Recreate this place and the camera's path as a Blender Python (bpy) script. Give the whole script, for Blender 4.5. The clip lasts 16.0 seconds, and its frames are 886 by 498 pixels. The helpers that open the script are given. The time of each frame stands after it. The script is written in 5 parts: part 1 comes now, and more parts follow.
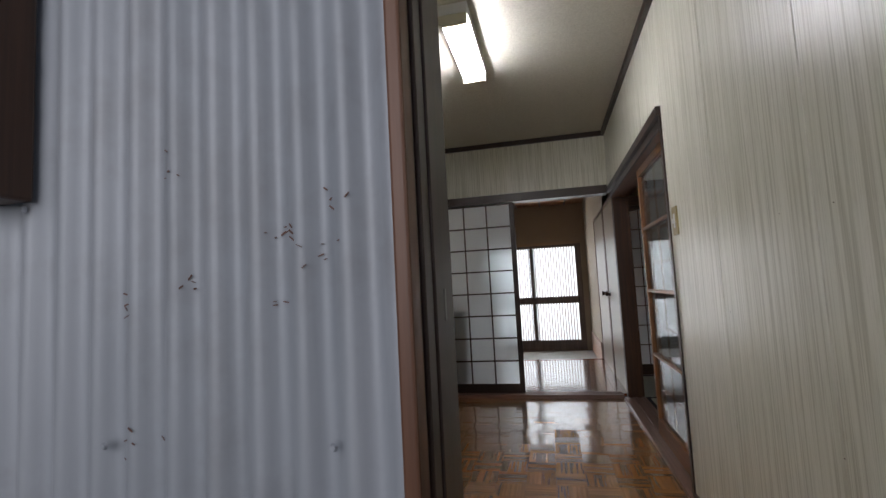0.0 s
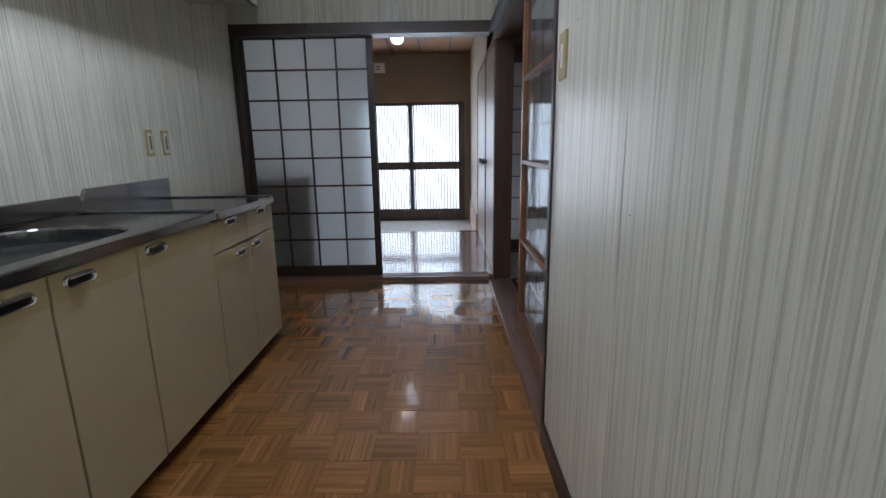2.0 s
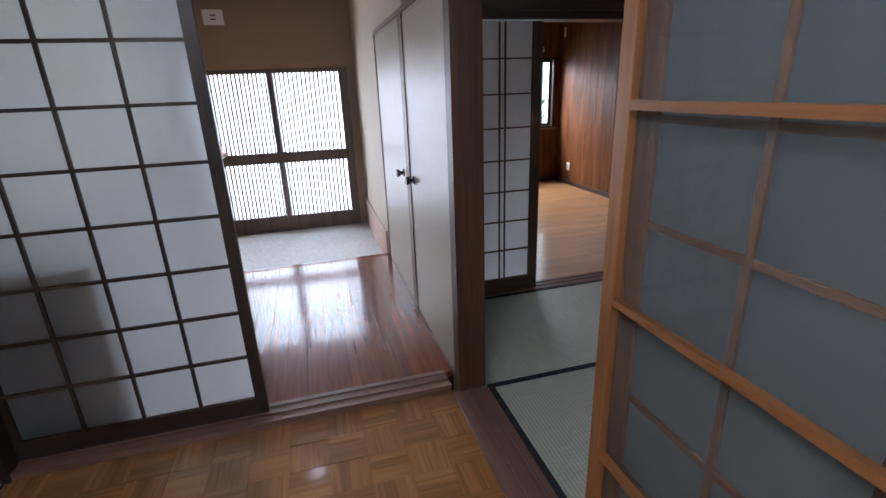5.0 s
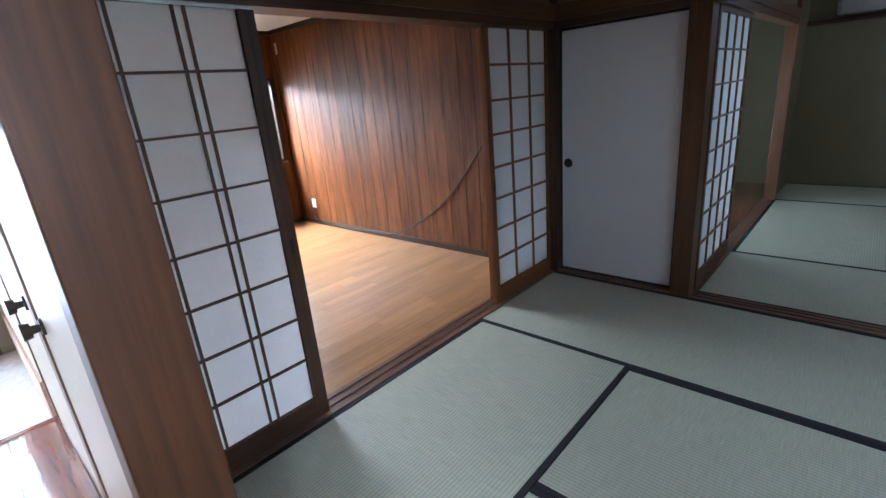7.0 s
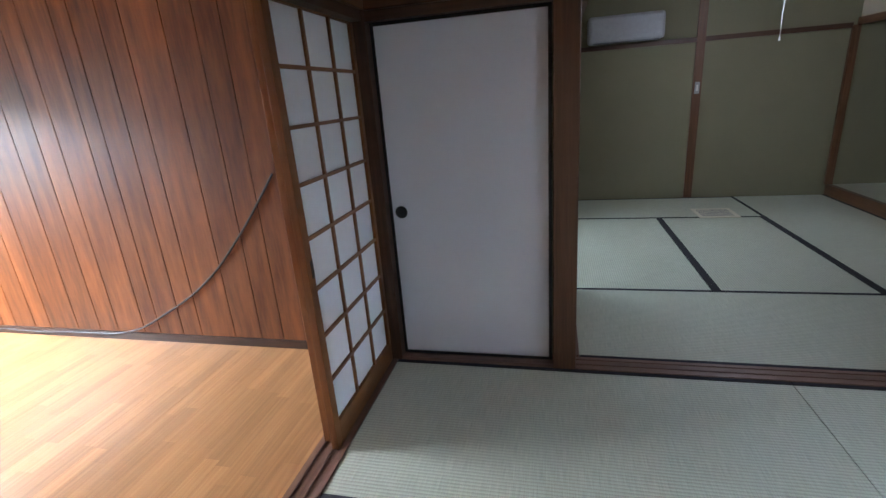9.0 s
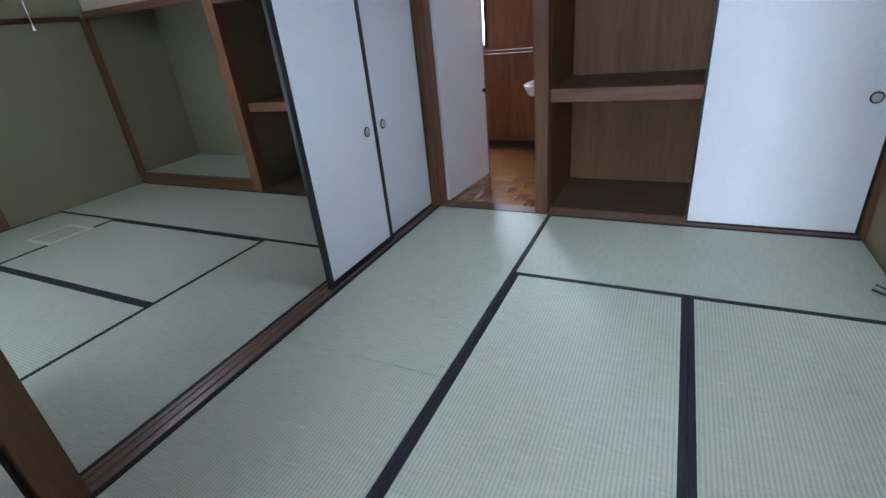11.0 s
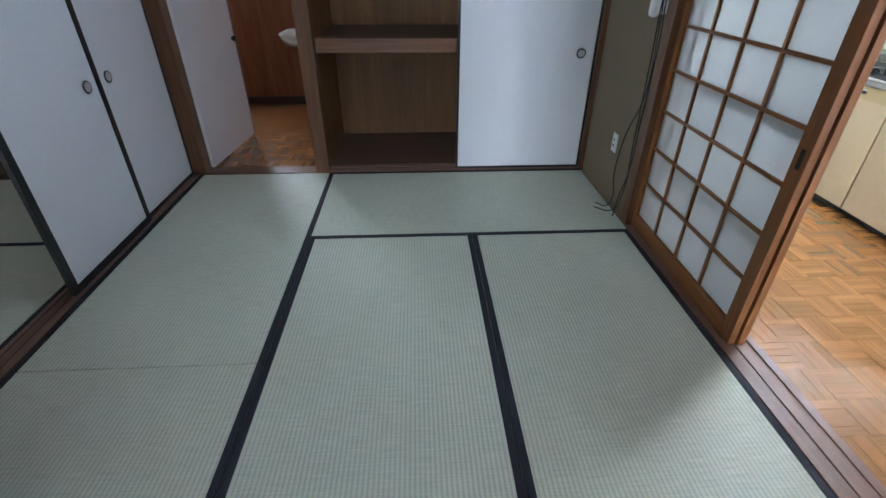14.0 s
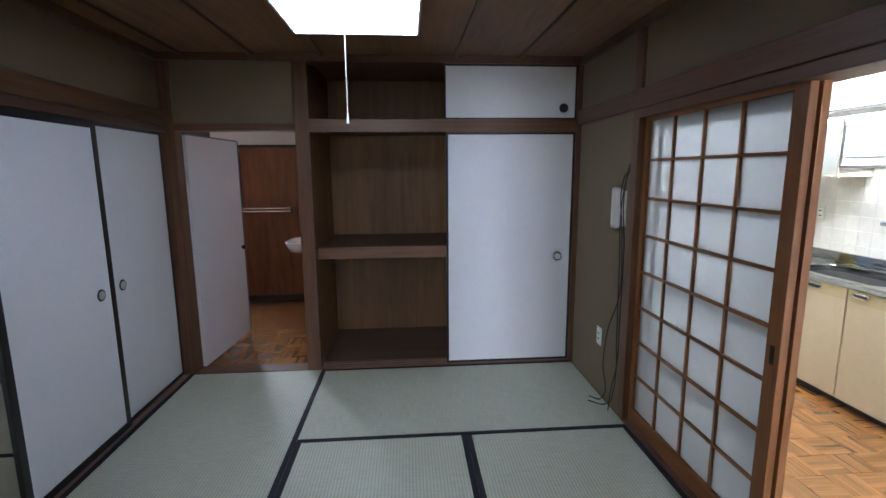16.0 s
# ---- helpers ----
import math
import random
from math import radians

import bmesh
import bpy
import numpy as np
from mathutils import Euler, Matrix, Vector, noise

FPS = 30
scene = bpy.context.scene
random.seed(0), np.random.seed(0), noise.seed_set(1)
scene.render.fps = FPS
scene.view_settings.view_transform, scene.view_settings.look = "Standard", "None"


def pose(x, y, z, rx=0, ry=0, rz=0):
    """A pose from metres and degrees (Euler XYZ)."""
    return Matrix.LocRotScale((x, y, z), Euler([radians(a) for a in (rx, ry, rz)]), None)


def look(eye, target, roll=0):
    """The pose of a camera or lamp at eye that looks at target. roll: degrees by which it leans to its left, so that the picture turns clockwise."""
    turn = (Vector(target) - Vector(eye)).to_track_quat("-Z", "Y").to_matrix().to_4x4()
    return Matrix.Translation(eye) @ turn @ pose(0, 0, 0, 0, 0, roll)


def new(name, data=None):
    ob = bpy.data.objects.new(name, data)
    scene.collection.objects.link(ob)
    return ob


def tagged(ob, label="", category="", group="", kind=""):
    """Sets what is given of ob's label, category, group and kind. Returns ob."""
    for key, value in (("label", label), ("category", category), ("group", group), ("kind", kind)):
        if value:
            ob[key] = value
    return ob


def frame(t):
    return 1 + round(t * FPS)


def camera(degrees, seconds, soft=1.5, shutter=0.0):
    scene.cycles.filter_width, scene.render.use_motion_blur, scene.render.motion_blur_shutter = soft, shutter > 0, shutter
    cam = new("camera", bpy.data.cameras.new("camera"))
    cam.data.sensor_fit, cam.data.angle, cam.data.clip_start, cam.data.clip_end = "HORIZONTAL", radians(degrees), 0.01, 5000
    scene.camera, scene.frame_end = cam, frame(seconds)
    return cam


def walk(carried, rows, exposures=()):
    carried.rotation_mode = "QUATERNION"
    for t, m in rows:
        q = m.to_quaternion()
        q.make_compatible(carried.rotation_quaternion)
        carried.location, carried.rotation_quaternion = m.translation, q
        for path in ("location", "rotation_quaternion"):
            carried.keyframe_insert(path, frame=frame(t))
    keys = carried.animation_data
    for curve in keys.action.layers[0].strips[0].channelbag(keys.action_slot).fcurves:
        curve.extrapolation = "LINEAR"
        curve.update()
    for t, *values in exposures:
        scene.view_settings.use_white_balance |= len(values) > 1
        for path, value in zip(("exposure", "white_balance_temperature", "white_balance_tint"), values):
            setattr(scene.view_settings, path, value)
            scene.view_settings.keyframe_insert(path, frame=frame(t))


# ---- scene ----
cam = camera(86.9, 16.0)
PATH = [
    (0, (-0.715, -1.425, 1.028), (-1.151, 0.52, 1.194), -3.0),
    (0.2, (-0.688, -1.385, 1.022), (-1.019, 0.585, 1.102), -3.2),
    (0.5, (-0.627, -1.272, 1.0), (-0.823, 0.718, 0.949), -2.4),
    (0.8, (-0.599, -1.147, 0.973), (-0.656, 0.846, 0.806), -1.8),
    (1, (-0.589, -1.047, 0.981), (-0.565, 0.939, 0.753), -1.4),
    (1.5, (-0.55, -0.842, 0.961), (-0.465, 1.124, 0.602), -1.3),
    (2, (-0.486, -0.566, 1.034), (-0.5, 1.386, 0.599), -0.9),
    (2.5, (-0.526, -0.383, 1.054), (-0.617, 1.552, 0.554), -0.0),
    (3, (-0.663, -0.134, 1.248), (-0.712, 1.795, 0.72), -0.6),
    (3.2, (-0.686, -0.065, 1.32), (-0.688, 1.862, 0.784), -0.8),
    (5.3, (-0.672, 1.336, 1.393), (-0.085, 3.125, 0.718), -2.4),
    (5.5, (-0.642, 1.466, 1.392), (0.012, 3.224, 0.703), -2.5),
    (6, (-0.538, 1.744, 1.405), (0.351, 3.403, 0.73), -3.2),
    (6.5, (-0.368, 1.96, 1.428), (0.754, 3.492, 0.802), -4.6),
    (7, (-0.201, 2.19, 1.405), (1.182, 3.492, 0.778), -5.1),
    (7.5, (-0.011, 2.412, 1.409), (1.574, 3.451, 0.77), -5.3),
    (8, (0.254, 2.592, 1.432), (1.942, 3.47, 0.814), -5.1),
    (8.5, (0.487, 2.813, 1.406), (2.231, 3.56, 0.774), -4.4),
    (9, (0.692, 3.054, 1.41), (2.537, 3.517, 0.789), -4.4),
    (9.2, (0.769, 3.128, 1.419), (2.651, 3.396, 0.798), -4.2),
    (9.5, (0.887, 3.251, 1.435), (2.785, 3.11, 0.821), -5.3),
    (10, (1.008, 3.397, 1.445), (2.687, 2.511, 0.818), -6.5),
    (10.2, (1.03, 3.405, 1.445), (2.552, 2.282, 0.797), -6.3),
    (12.3, (1.279, 3.338, 1.398), (1.379, 1.628, 0.367), -1.2),
    (12.5, (1.283, 3.343, 1.398), (1.339, 1.64, 0.351), -0.7),
    (13, (1.273, 3.349, 1.399), (1.262, 1.655, 0.335), -0.5),
    (13.5, (1.276, 3.354, 1.398), (1.221, 1.662, 0.333), -0.2),
    (14, (1.272, 3.351, 1.399), (1.177, 1.66, 0.336), 0.3),
    (14.5, (1.268, 3.347, 1.403), (1.158, 1.654, 0.344), 0.4),
    (15, (1.268, 3.349, 1.405), (1.151, 1.643, 0.368), 0.4),
    (15.5, (1.268, 3.361, 1.417), (1.141, 1.523, 0.641), 0.5),
    (16, (1.274, 3.414, 1.474), (1.126, 1.446, 1.149), -0.4),
]
EXPOSURE = [(0, -1.9, 6700, 20), (1.0, -1.65, 6600, 23), (2.0, -1.55, 5800, 18), (3.0, -1.3, 5150, 19), (5.5, -0.85, 5900, 22), (6.0, -0.75, 5850, 20), (6.5, -0.1, 5700, 19), (7.5, 0.95, 5400, 15),
            (8.0, 1.0, 5700, 18), (9.0, 1.2, 5700, 19), (10.0, 1.65, 5400, 15), (12.5, 0.75, 5700, 15), (15.0, 0.8, 5750, 15), (16.0, 0.7, 5850, 19)]
walk(cam, [(t, look(eye, target, roll)) for t, eye, target, roll in PATH], EXPOSURE)

# ---------------------------------------------------------------- light
world = bpy.data.worlds.new("world")
scene.world = world
world.use_nodes = True
wn = world.node_tree.nodes
sky = wn.new("ShaderNodeTexSky")
sky.sky_type, sky.sun_disc = "NISHITA", False
sky.sun_elevation, sky.sun_rotation = radians(50), radians(200)
world.node_tree.links.new(sky.outputs[0], wn["Background"].inputs[0])
wn["Background"].inputs[1].default_value = 0.06


def sun_lamp():
    d = bpy.data.lights.new("sun", "SUN")
    d.energy, d.angle, d.color = 1.2, radians(20), (1, 0.97, 0.92)
    ob = new("sun", d)
    ob.matrix_world = look((0, 0, 8), (-1.0, -3.0, 4.0))
    return ob


def area_lamp(name, eye, target, w, h, watts, color=(1, 1, 1)):
    d = bpy.data.lights.new(name, "AREA")
    d.shape, d.size, d.size_y, d.energy, d.color = "RECTANGLE", w, h, watts, color
    ob = new(name, d)
    ob.matrix_world = look(eye, target)
    return ob


sun_lamp()
DAY = (0.93, 0.98, 1.0)
area_lamp("entrance_daylight", (-0.97, 6.95, 0.85), (-0.97, 3.0, 0.3), 1.45, 1.7, 335, DAY)
area_lamp("west_room_daylight", (1.75, 8.35, 2.1), (1.4, 6.4, 0.2), 1.7, 0.9, 850, DAY)
area_lamp("back_door_daylight", (-0.95, -3.0, 1.6), (-0.45, 0.0, 0.8), 1.6, 1.6, 95, DAY)
area_lamp("corridor_daylight", (4.6, 4.2, 1.0), (4.6, 2.0, 0.6), 2.4, 1.6, 24, DAY)
area_lamp("washroom_daylight", (3.34, -2.35, 1.42), (2.9, -1.0, 0.6), 0.33, 0.5, 35, DAY)

# ---------------------------------------------------------------- materials


def mat_new(name):
    m = bpy.data.materials.new(name)
    m.use_nodes = True
    return m, m.node_tree.nodes, m.node_tree.links, m.node_tree.nodes["Principled BSDF"]


def ramp(nodes, links, fac, a, b, lo=0.3, hi=0.7):
    r = nodes.new("ShaderNodeValToRGB")
    r.color_ramp.elements[0].position, r.color_ramp.elements[1].position = lo, hi
    r.color_ramp.elements[0].color, r.color_ramp.elements[1].color = (*a, 1), (*b, 1)
    links.new(fac, r.inputs[0])
    return r.outputs[0]


def coords(nodes, links, scale, rot=(0, 0, 0)):
    g = nodes.new("ShaderNodeNewGeometry")
    mp = nodes.new("ShaderNodeMapping")
    mp.inputs["Scale"].default_value = scale
    mp.inputs["Rotation"].default_value = rot
    links.new(g.outputs["Position"], mp.inputs[0])
    return mp.outputs[0]


def noise_tex(nodes, links, vec, scale=1.0, detail=4.0, rough=0.6):
    n = nodes.new("ShaderNodeTexNoise")
    n.inputs["Scale"].default_value, n.inputs["Detail"].default_value = scale, detail
    n.inputs["Roughness"].default_value = rough
    links.new(vec, n.inputs["Vector"])
    return n.outputs["Fac"]


def mix_col(nodes, links, kind, fac, a, b):
    n = nodes.new("ShaderNodeMix")
    n.data_type, n.blend_type = "RGBA", kind
    for sock, v in ((n.inputs[0], fac), (n.inputs[6], a), (n.inputs[7], b)):
        if isinstance(v, (int, float)):
            sock.default_value = v
        elif isinstance(v, tuple):
            sock.default_value = (*v, 1)
        else:
            links.new(v, sock)
    return n.outputs[2]


def bump(nodes, links, bsdf, height, strength=0.2, dist=0.002):
    b = nodes.new("ShaderNodeBump")
    b.inputs["Strength"].default_value, b.inputs["Distance"].default_value = strength, dist
    links.new(height, b.inputs["Height"])
    links.new(b.outputs[0], bsdf.inputs["Normal"])


def wood(name, dark, light, axis="z", rough=0.4, spread=0.25, fine=60.0, coat=0.0, coat_rough=0.06):
    """Grain along one axis, tone varied from piece to piece."""
    m, n, l, b = mat_new(name)
    sc = {"x": (2.0, fine, fine), "y": (fine, 2.0, fine), "z": (fine, fine, 2.0)}[axis]
    v = coords(n, l, sc)
    g = noise_tex(n, l, v, 1.0, 5.0, 0.65)
    big = noise_tex(n, l, coords(n, l, tuple(0.12 * s for s in sc)), 1.0, 2.0)
    c1 = ramp(n, l, g, dark, light, 0.32, 0.68)
    c2 = mix_col(n, l, "MULTIPLY", 0.6, c1, ramp(n, l, big, (0.62, 0.6, 0.58), (1, 1, 1)))
    oi = n.new("ShaderNodeObjectInfo")
    ge = n.new("ShaderNodeNewGeometry")
    mx = n.new("ShaderNodeMath")
    mx.operation = "FRACT"
    ad = n.new("ShaderNodeMath")
    ad.operation = "ADD"
    l.new(oi.outputs["Random"], ad.inputs[0])
    l.new(ge.outputs["Random Per Island"], ad.inputs[1])
    l.new(ad.outputs[0], mx.inputs[0])
    tone = ramp(n, l, mx.outputs[0], (1 - spread,) * 3, (1, 1, 1), 0, 1)
    l.new(mix_col(n, l, "MULTIPLY", 1.0, c2, tone), b.inputs["Base Color"])
    b.inputs["Roughness"].default_value = rough
    b.inputs["Coat Weight"].default_value = coat
    b.inputs["Coat Roughness"].default_value = coat_rough
    bump(n, l, b, g, 0.12, 0.001)
    return m


def plain(name, color, rough=0.5, metal=0.0, grain=0.06, scale=30.0, bumpy=0.1):
    m, n, l, b = mat_new(name)
    g = noise_tex(n, l, coords(n, l, (scale, scale, scale)), 1.0, 4.0)
    big = noise_tex(n, l, coords(n, l, (1.7, 1.7, 1.7)), 1.0, 3.0)
    c = ramp(n, l, g, tuple(x * (1 - grain) for x in color), tuple(min(1, x * (1 + grain)) for x in color))
    c = mix_col(n, l, "MULTIPLY", 0.5, c, ramp(n, l, big, (1 - grain * 2,) * 3, (1, 1, 1)))
    l.new(c, b.inputs["Base Color"])
    b.inputs["Roughness"].default_value, b.inputs["Metallic"].default_value = rough, metal
    bump(n, l, b, g, bumpy, 0.001)
    return m


def translucent(name, color, share=0.6, gloss=0.05, rough=0.5):
    """Paper or frosted glass: scatters the light through."""
    m, n, l, b = mat_new(name)
    t = n.new("ShaderNodeBsdfTranslucent")
    t.inputs[0].default_value = (*color, 1)
    g = noise_tex(n, l, coords(n, l, (40, 40, 40)), 1.0, 4.0)
    l.new(ramp(n, l, g, tuple(c * 0.94 for c in color), color), b.inputs["Base Color"])
    b.inputs["Roughness"].default_value = rough
    b.inputs["Specular IOR Level"].default_value = gloss * 10
    mx = n.new("ShaderNodeMixShader")
    mx.inputs[0].default_value = share
    l.new(b.outputs[0], mx.inputs[1])
    l.new(t.outputs[0], mx.inputs[2])
    l.new(mx.outputs[0], n["Material Output"].inputs[0])
    return m


def frosted(name, color, share=0.62, blur=0.5):
    """Frosted glass: part scattered evenly, part passed on as a blur."""
    m = translucent(name, color, 0.75, 0.06, 0.25)
    n, l = m.node_tree.nodes, m.node_tree.links
    out = n["Material Output"]
    even_ = out.inputs[0].links[0].from_socket
    rf = n.new("ShaderNodeBsdfRefraction")
    rf.inputs["Color"].default_value = (*color, 1)
    rf.inputs["Roughness"].default_value, rf.inputs["IOR"].default_value = blur, 1.12
    mx = n.new("ShaderNodeMixShader")
    mx.inputs[0].default_value = share
    l.new(even_, mx.inputs[1])
    l.new(rf.outputs[0], mx.inputs[2])
    l.new(mx.outputs[0], out.inputs[0])
    return m


def glow(name, color, strength):
    m, n, l, b = mat_new(name)
    b.inputs["Base Color"].default_value = (*color, 1)
    b.inputs["Emission Color"].default_value = (*color, 1)
    b.inputs["Emission Strength"].default_value = strength
    return m


def wallpaper(name, axis):
    """Cream vinyl sheet with clear upright stripes: broad pale bands, brown-grey lines and fine threads."""
    m, n, l, b = mat_new(name)
    sc = (1, 0, 0.012) if axis == "x" else (0, 1, 0.012)
    s1 = noise_tex(n, l, coords(n, l, tuple(115 * v for v in sc)), 1.0, 1.0, 0.5)
    s2 = noise_tex(n, l, coords(n, l, tuple(380 * v for v in sc)), 1.0, 1.0, 0.5)
    s3 = noise_tex(n, l, coords(n, l, tuple(26 * v for v in sc)), 1.0, 2.0)
    spot = noise_tex(n, l, coords(n, l, (45, 45, 12)), 1.0, 3.0, 0.7)
    c = ramp(n, l, s1, (0.61, 0.59, 0.475), (0.78, 0.765, 0.655), 0.38, 0.50)
    c = mix_col(n, l, "MULTIPLY", 0.5, c, ramp(n, l, s2, (0.74, 0.73, 0.68), (1, 1, 1), 0.36, 0.5))
    c = mix_col(n, l, "MULTIPLY", 0.5, c, ramp(n, l, s3, (0.84, 0.85, 0.80), (1, 1, 1), 0.4, 0.6))
    c = mix_col(n, l, "MULTIPLY", 0.4, c, ramp(n, l, spot, (0.8, 0.79, 0.75), (1, 1, 1), 0.3, 0.45))
    l.new(c, b.inputs["Base Color"])
    b.inputs["Roughness"].default_value = 0.33
    bump(n, l, b, s1, 0.12, 0.001)
    return m


def tatami(name, axis):
    m, n, l, b = mat_new(name)
    sc = (260, 6, 6) if axis == "y" else (6, 260, 6)
    v = coords(n, l, (1, 1, 1))
    w = n.new("ShaderNodeTexWave")
    w.wave_type, w.bands_direction = "BANDS", "Y" if axis == "x" else "X"
    w.inputs["Scale"].default_value = 19.0
    w.inputs["Distortion"].default_value = 0.15
    l.new(v, w.inputs["Vector"])
    g = noise_tex(n, l, coords(n, l, (9, 260, 9) if axis == "y" else (260, 9, 9)), 1.0, 3.0)
    big = noise_tex(n, l, coords(n, l, (1.2, 1.2, 1.2)), 1.0, 3.0)
    c = ramp(n, l, g, (0.42, 0.452, 0.36), (0.58, 0.608, 0.495))
    c = mix_col(n, l, "MULTIPLY", 0.55, c, ramp(n, l, w.outputs["Fac"], (0.6, 0.6, 0.58), (1, 1, 1), 0, 0.6))
    c = mix_col(n, l, "MULTIPLY", 0.5, c, ramp(n, l, big, (0.86, 0.86, 0.8), (1, 1, 1)))
    l.new(c, b.inputs["Base Color"])
    b.inputs["Roughness"].default_value = 0.5
    bump(n, l, b, w.outputs["Fac"], 0.7, 0.0015)
    return m


M = {}
M["wallpaper_y"] = wallpaper("striped_wallpaper", "y")
M["wallpaper_x"] = wallpaper("striped_wallpaper_end", "x")
M["dark_z"] = wood("dark_stained_wood", (0.022, 0.012, 0.008), (0.06, 0.03, 0.018), "z", 0.4)
M["dark_x"] = wood("dark_stained_wood_x", (0.022, 0.012, 0.008), (0.06, 0.03, 0.018), "x", 0.4)
M["dark_y"] = wood("dark_stained_wood_y", (0.022, 0.012, 0.008), (0.06, 0.03, 0.018), "y", 0.4)
M["brown_z"] = wood("brown_wood", (0.11, 0.047, 0.02), (0.21, 0.095, 0.042), "z", 0.45)
M["brown_x"] = wood("brown_wood_x", (0.11, 0.047, 0.02), (0.21, 0.095, 0.042), "x", 0.45)
M["brown_y"] = wood("brown_wood_y", (0.11, 0.047, 0.02), (0.21, 0.095, 0.042), "y", 0.45)
M["pine_z"] = wood("honey_wood", (0.30, 0.135, 0.045), (0.42, 0.20, 0.07), "z", 0.45)
M["pine_x"] = wood("honey_wood_x", (0.30, 0.135, 0.045), (0.42, 0.20, 0.07), "x", 0.45)
M["pine_y"] = wood("honey_wood_y", (0.30, 0.135, 0.045), (0.42, 0.20, 0.07), "y", 0.45)
M["panel"] = wood("red_brown_panelling", (0.105, 0.033, 0.009), (0.27, 0.097, 0.027), "z", 0.5, 0.28, 16, 0.0)
M["panel"].node_tree.nodes["Principled BSDF"].inputs["Specular IOR Level"].default_value = 0.3
M["parquet_x"] = wood("parquet_oak_x", (0.28, 0.115, 0.031), (0.48, 0.23, 0.072), "x", 0.2, 0.32, 80, 1.0, 0.08)
M["parquet_y"] = wood("parquet_oak_y", (0.28, 0.115, 0.031), (0.48, 0.23, 0.072), "y", 0.2, 0.32, 80, 1.0, 0.08)
M["boards_x"] = wood("light_oak_boards", (0.38, 0.19, 0.07), (0.52, 0.28, 0.115), "x", 0.28, 0.25, 60, 0.3)
M["hall_plank"] = wood("red_brown_planks", (0.16, 0.04, 0.017), (0.29, 0.085, 0.035), "y", 0.2, 0.25, 50, 1.0, 0.08)
M["ceil_wood"] = wood("orange_ceiling_board", (0.30, 0.13, 0.05), (0.42, 0.2, 0.08), "y", 0.55, 0.2, 30)
M["sand"] = plain("beige_sand_plaster", (0.205, 0.162, 0.095), 0.9, 0, 0.1, 400, 0.5)
M["olive"] = plain("olive_sand_plaster", (0.21, 0.195, 0.12), 0.9, 0, 0.1, 400, 0.5)
M["fusuma"] = plain("white_fusuma_paper", (0.76, 0.775, 0.82), 0.55, 0, 0.03, 300, 0.15)
M["white"] = plain("white_board", (0.78, 0.77, 0.74), 0.6, 0, 0.04, 200, 0.3)
M["lacquer"] = plain("black_lacquer", (0.012, 0.012, 0.013), 0.35, 0, 0.1)
M["cloth"] = plain("black_tatami_border", (0.012, 0.013, 0.02), 0.85, 0, 0.2, 500, 0.4)
M["cream"] = plain("cream_cabinet_face", (0.55, 0.46, 0.30), 0.32, 0, 0.03, 20, 0.03)
M["steel"] = plain("stainless_steel", (0.38, 0.385, 0.395), 0.14, 1.0, 0.05, 80, 0.05)
M["chrome"] = plain("chrome", (0.85, 0.86, 0.88), 0.07, 1.0, 0.03, 50, 0.02)
M["door"] = plain("beige_door_board", (0.50, 0.435, 0.325), 0.35, 0, 0.04, 20, 0.03)
M["concrete"] = plain("grey_concrete", (0.40, 0.41, 0.40), 0.85, 0, 0.12, 60, 0.4)
M["plastic"] = plain("ivory_plastic", (0.66, 0.62, 0.48), 0.4, 0, 0.03)
M["white_plastic"] = plain("white_plastic", (0.8, 0.8, 0.78), 0.4, 0, 0.03)
M["black"] = plain("black_rubber", (0.02, 0.02, 0.022), 0.5, 0, 0.1)
M["paper"] = translucent("shoji_paper", (0.86, 0.88, 0.90), 0.6, 0.01, 0.8)
M["frost"] = frosted("frosted_glass", (0.90, 0.94, 0.95))
M["door_glass"] = translucent("bright_frosted_glass", (0.62, 0.65, 0.66), 0.92, 0.05, 0.3)
M["tat_x"] = tatami("tatami_weave_x", "x")
M["tat_y"] = tatami("tatami_weave_y", "y")
M["tube"] = glow("lamp_glow", (0.88, 0.95, 1.0), 270.0)
M["globe"] = glow("globe_glow", (0.95, 0.98, 1.0), 9.0)


def tile_ceiling(name):
    """Embossed ceiling sheet: rows of small blocks with a rough face."""
    m, n, l, b = mat_new(name)
    br = n.new("ShaderNodeTexBrick")
    br.inputs["Scale"].default_value = 1.0
    br.inputs["Brick Width"].default_value, br.inputs["Row Height"].default_value = 0.15, 0.075
    br.inputs["Mortar Size"].default_value = 0.004
    l.new(coords(n, l, (1, 1, 1)), br.inputs["Vector"])
    g = noise_tex(n, l, coords(n, l, (90, 90, 90)), 1.0, 3.0)
    c = ramp(n, l, g, (0.58, 0.55, 0.46), (0.70, 0.67, 0.57))
    l.new(c, b.inputs["Base Color"])
    b.inputs["Roughness"].default_value = 0.7
    ad = n.new("ShaderNodeMath")
    ad.operation = "SUBTRACT"
    l.new(g, ad.inputs[0])
    l.new(br.outputs["Fac"], ad.inputs[1])
    bump(n, l, b, ad.outputs[0], 0.6, 0.004)
    return m


def rippled(name, color=(0.62, 0.67, 0.67), rough=0.1, through_=0.85):
    """Rippled frosted glass that shows what lies close behind it as a blur."""
    m, n, l, b = mat_new(name)
    b.inputs["Base Color"].default_value = (*color, 1)
    b.inputs["Transmission Weight"].default_value = through_
    b.inputs["IOR"].default_value = 1.25
    b.inputs["Roughness"].default_value = rough
    g = noise_tex(n, l, coords(n, l, (60, 60, 18)), 1.0, 3.0)
    bump(n, l, b, g, 0.06, 0.002)
    return m


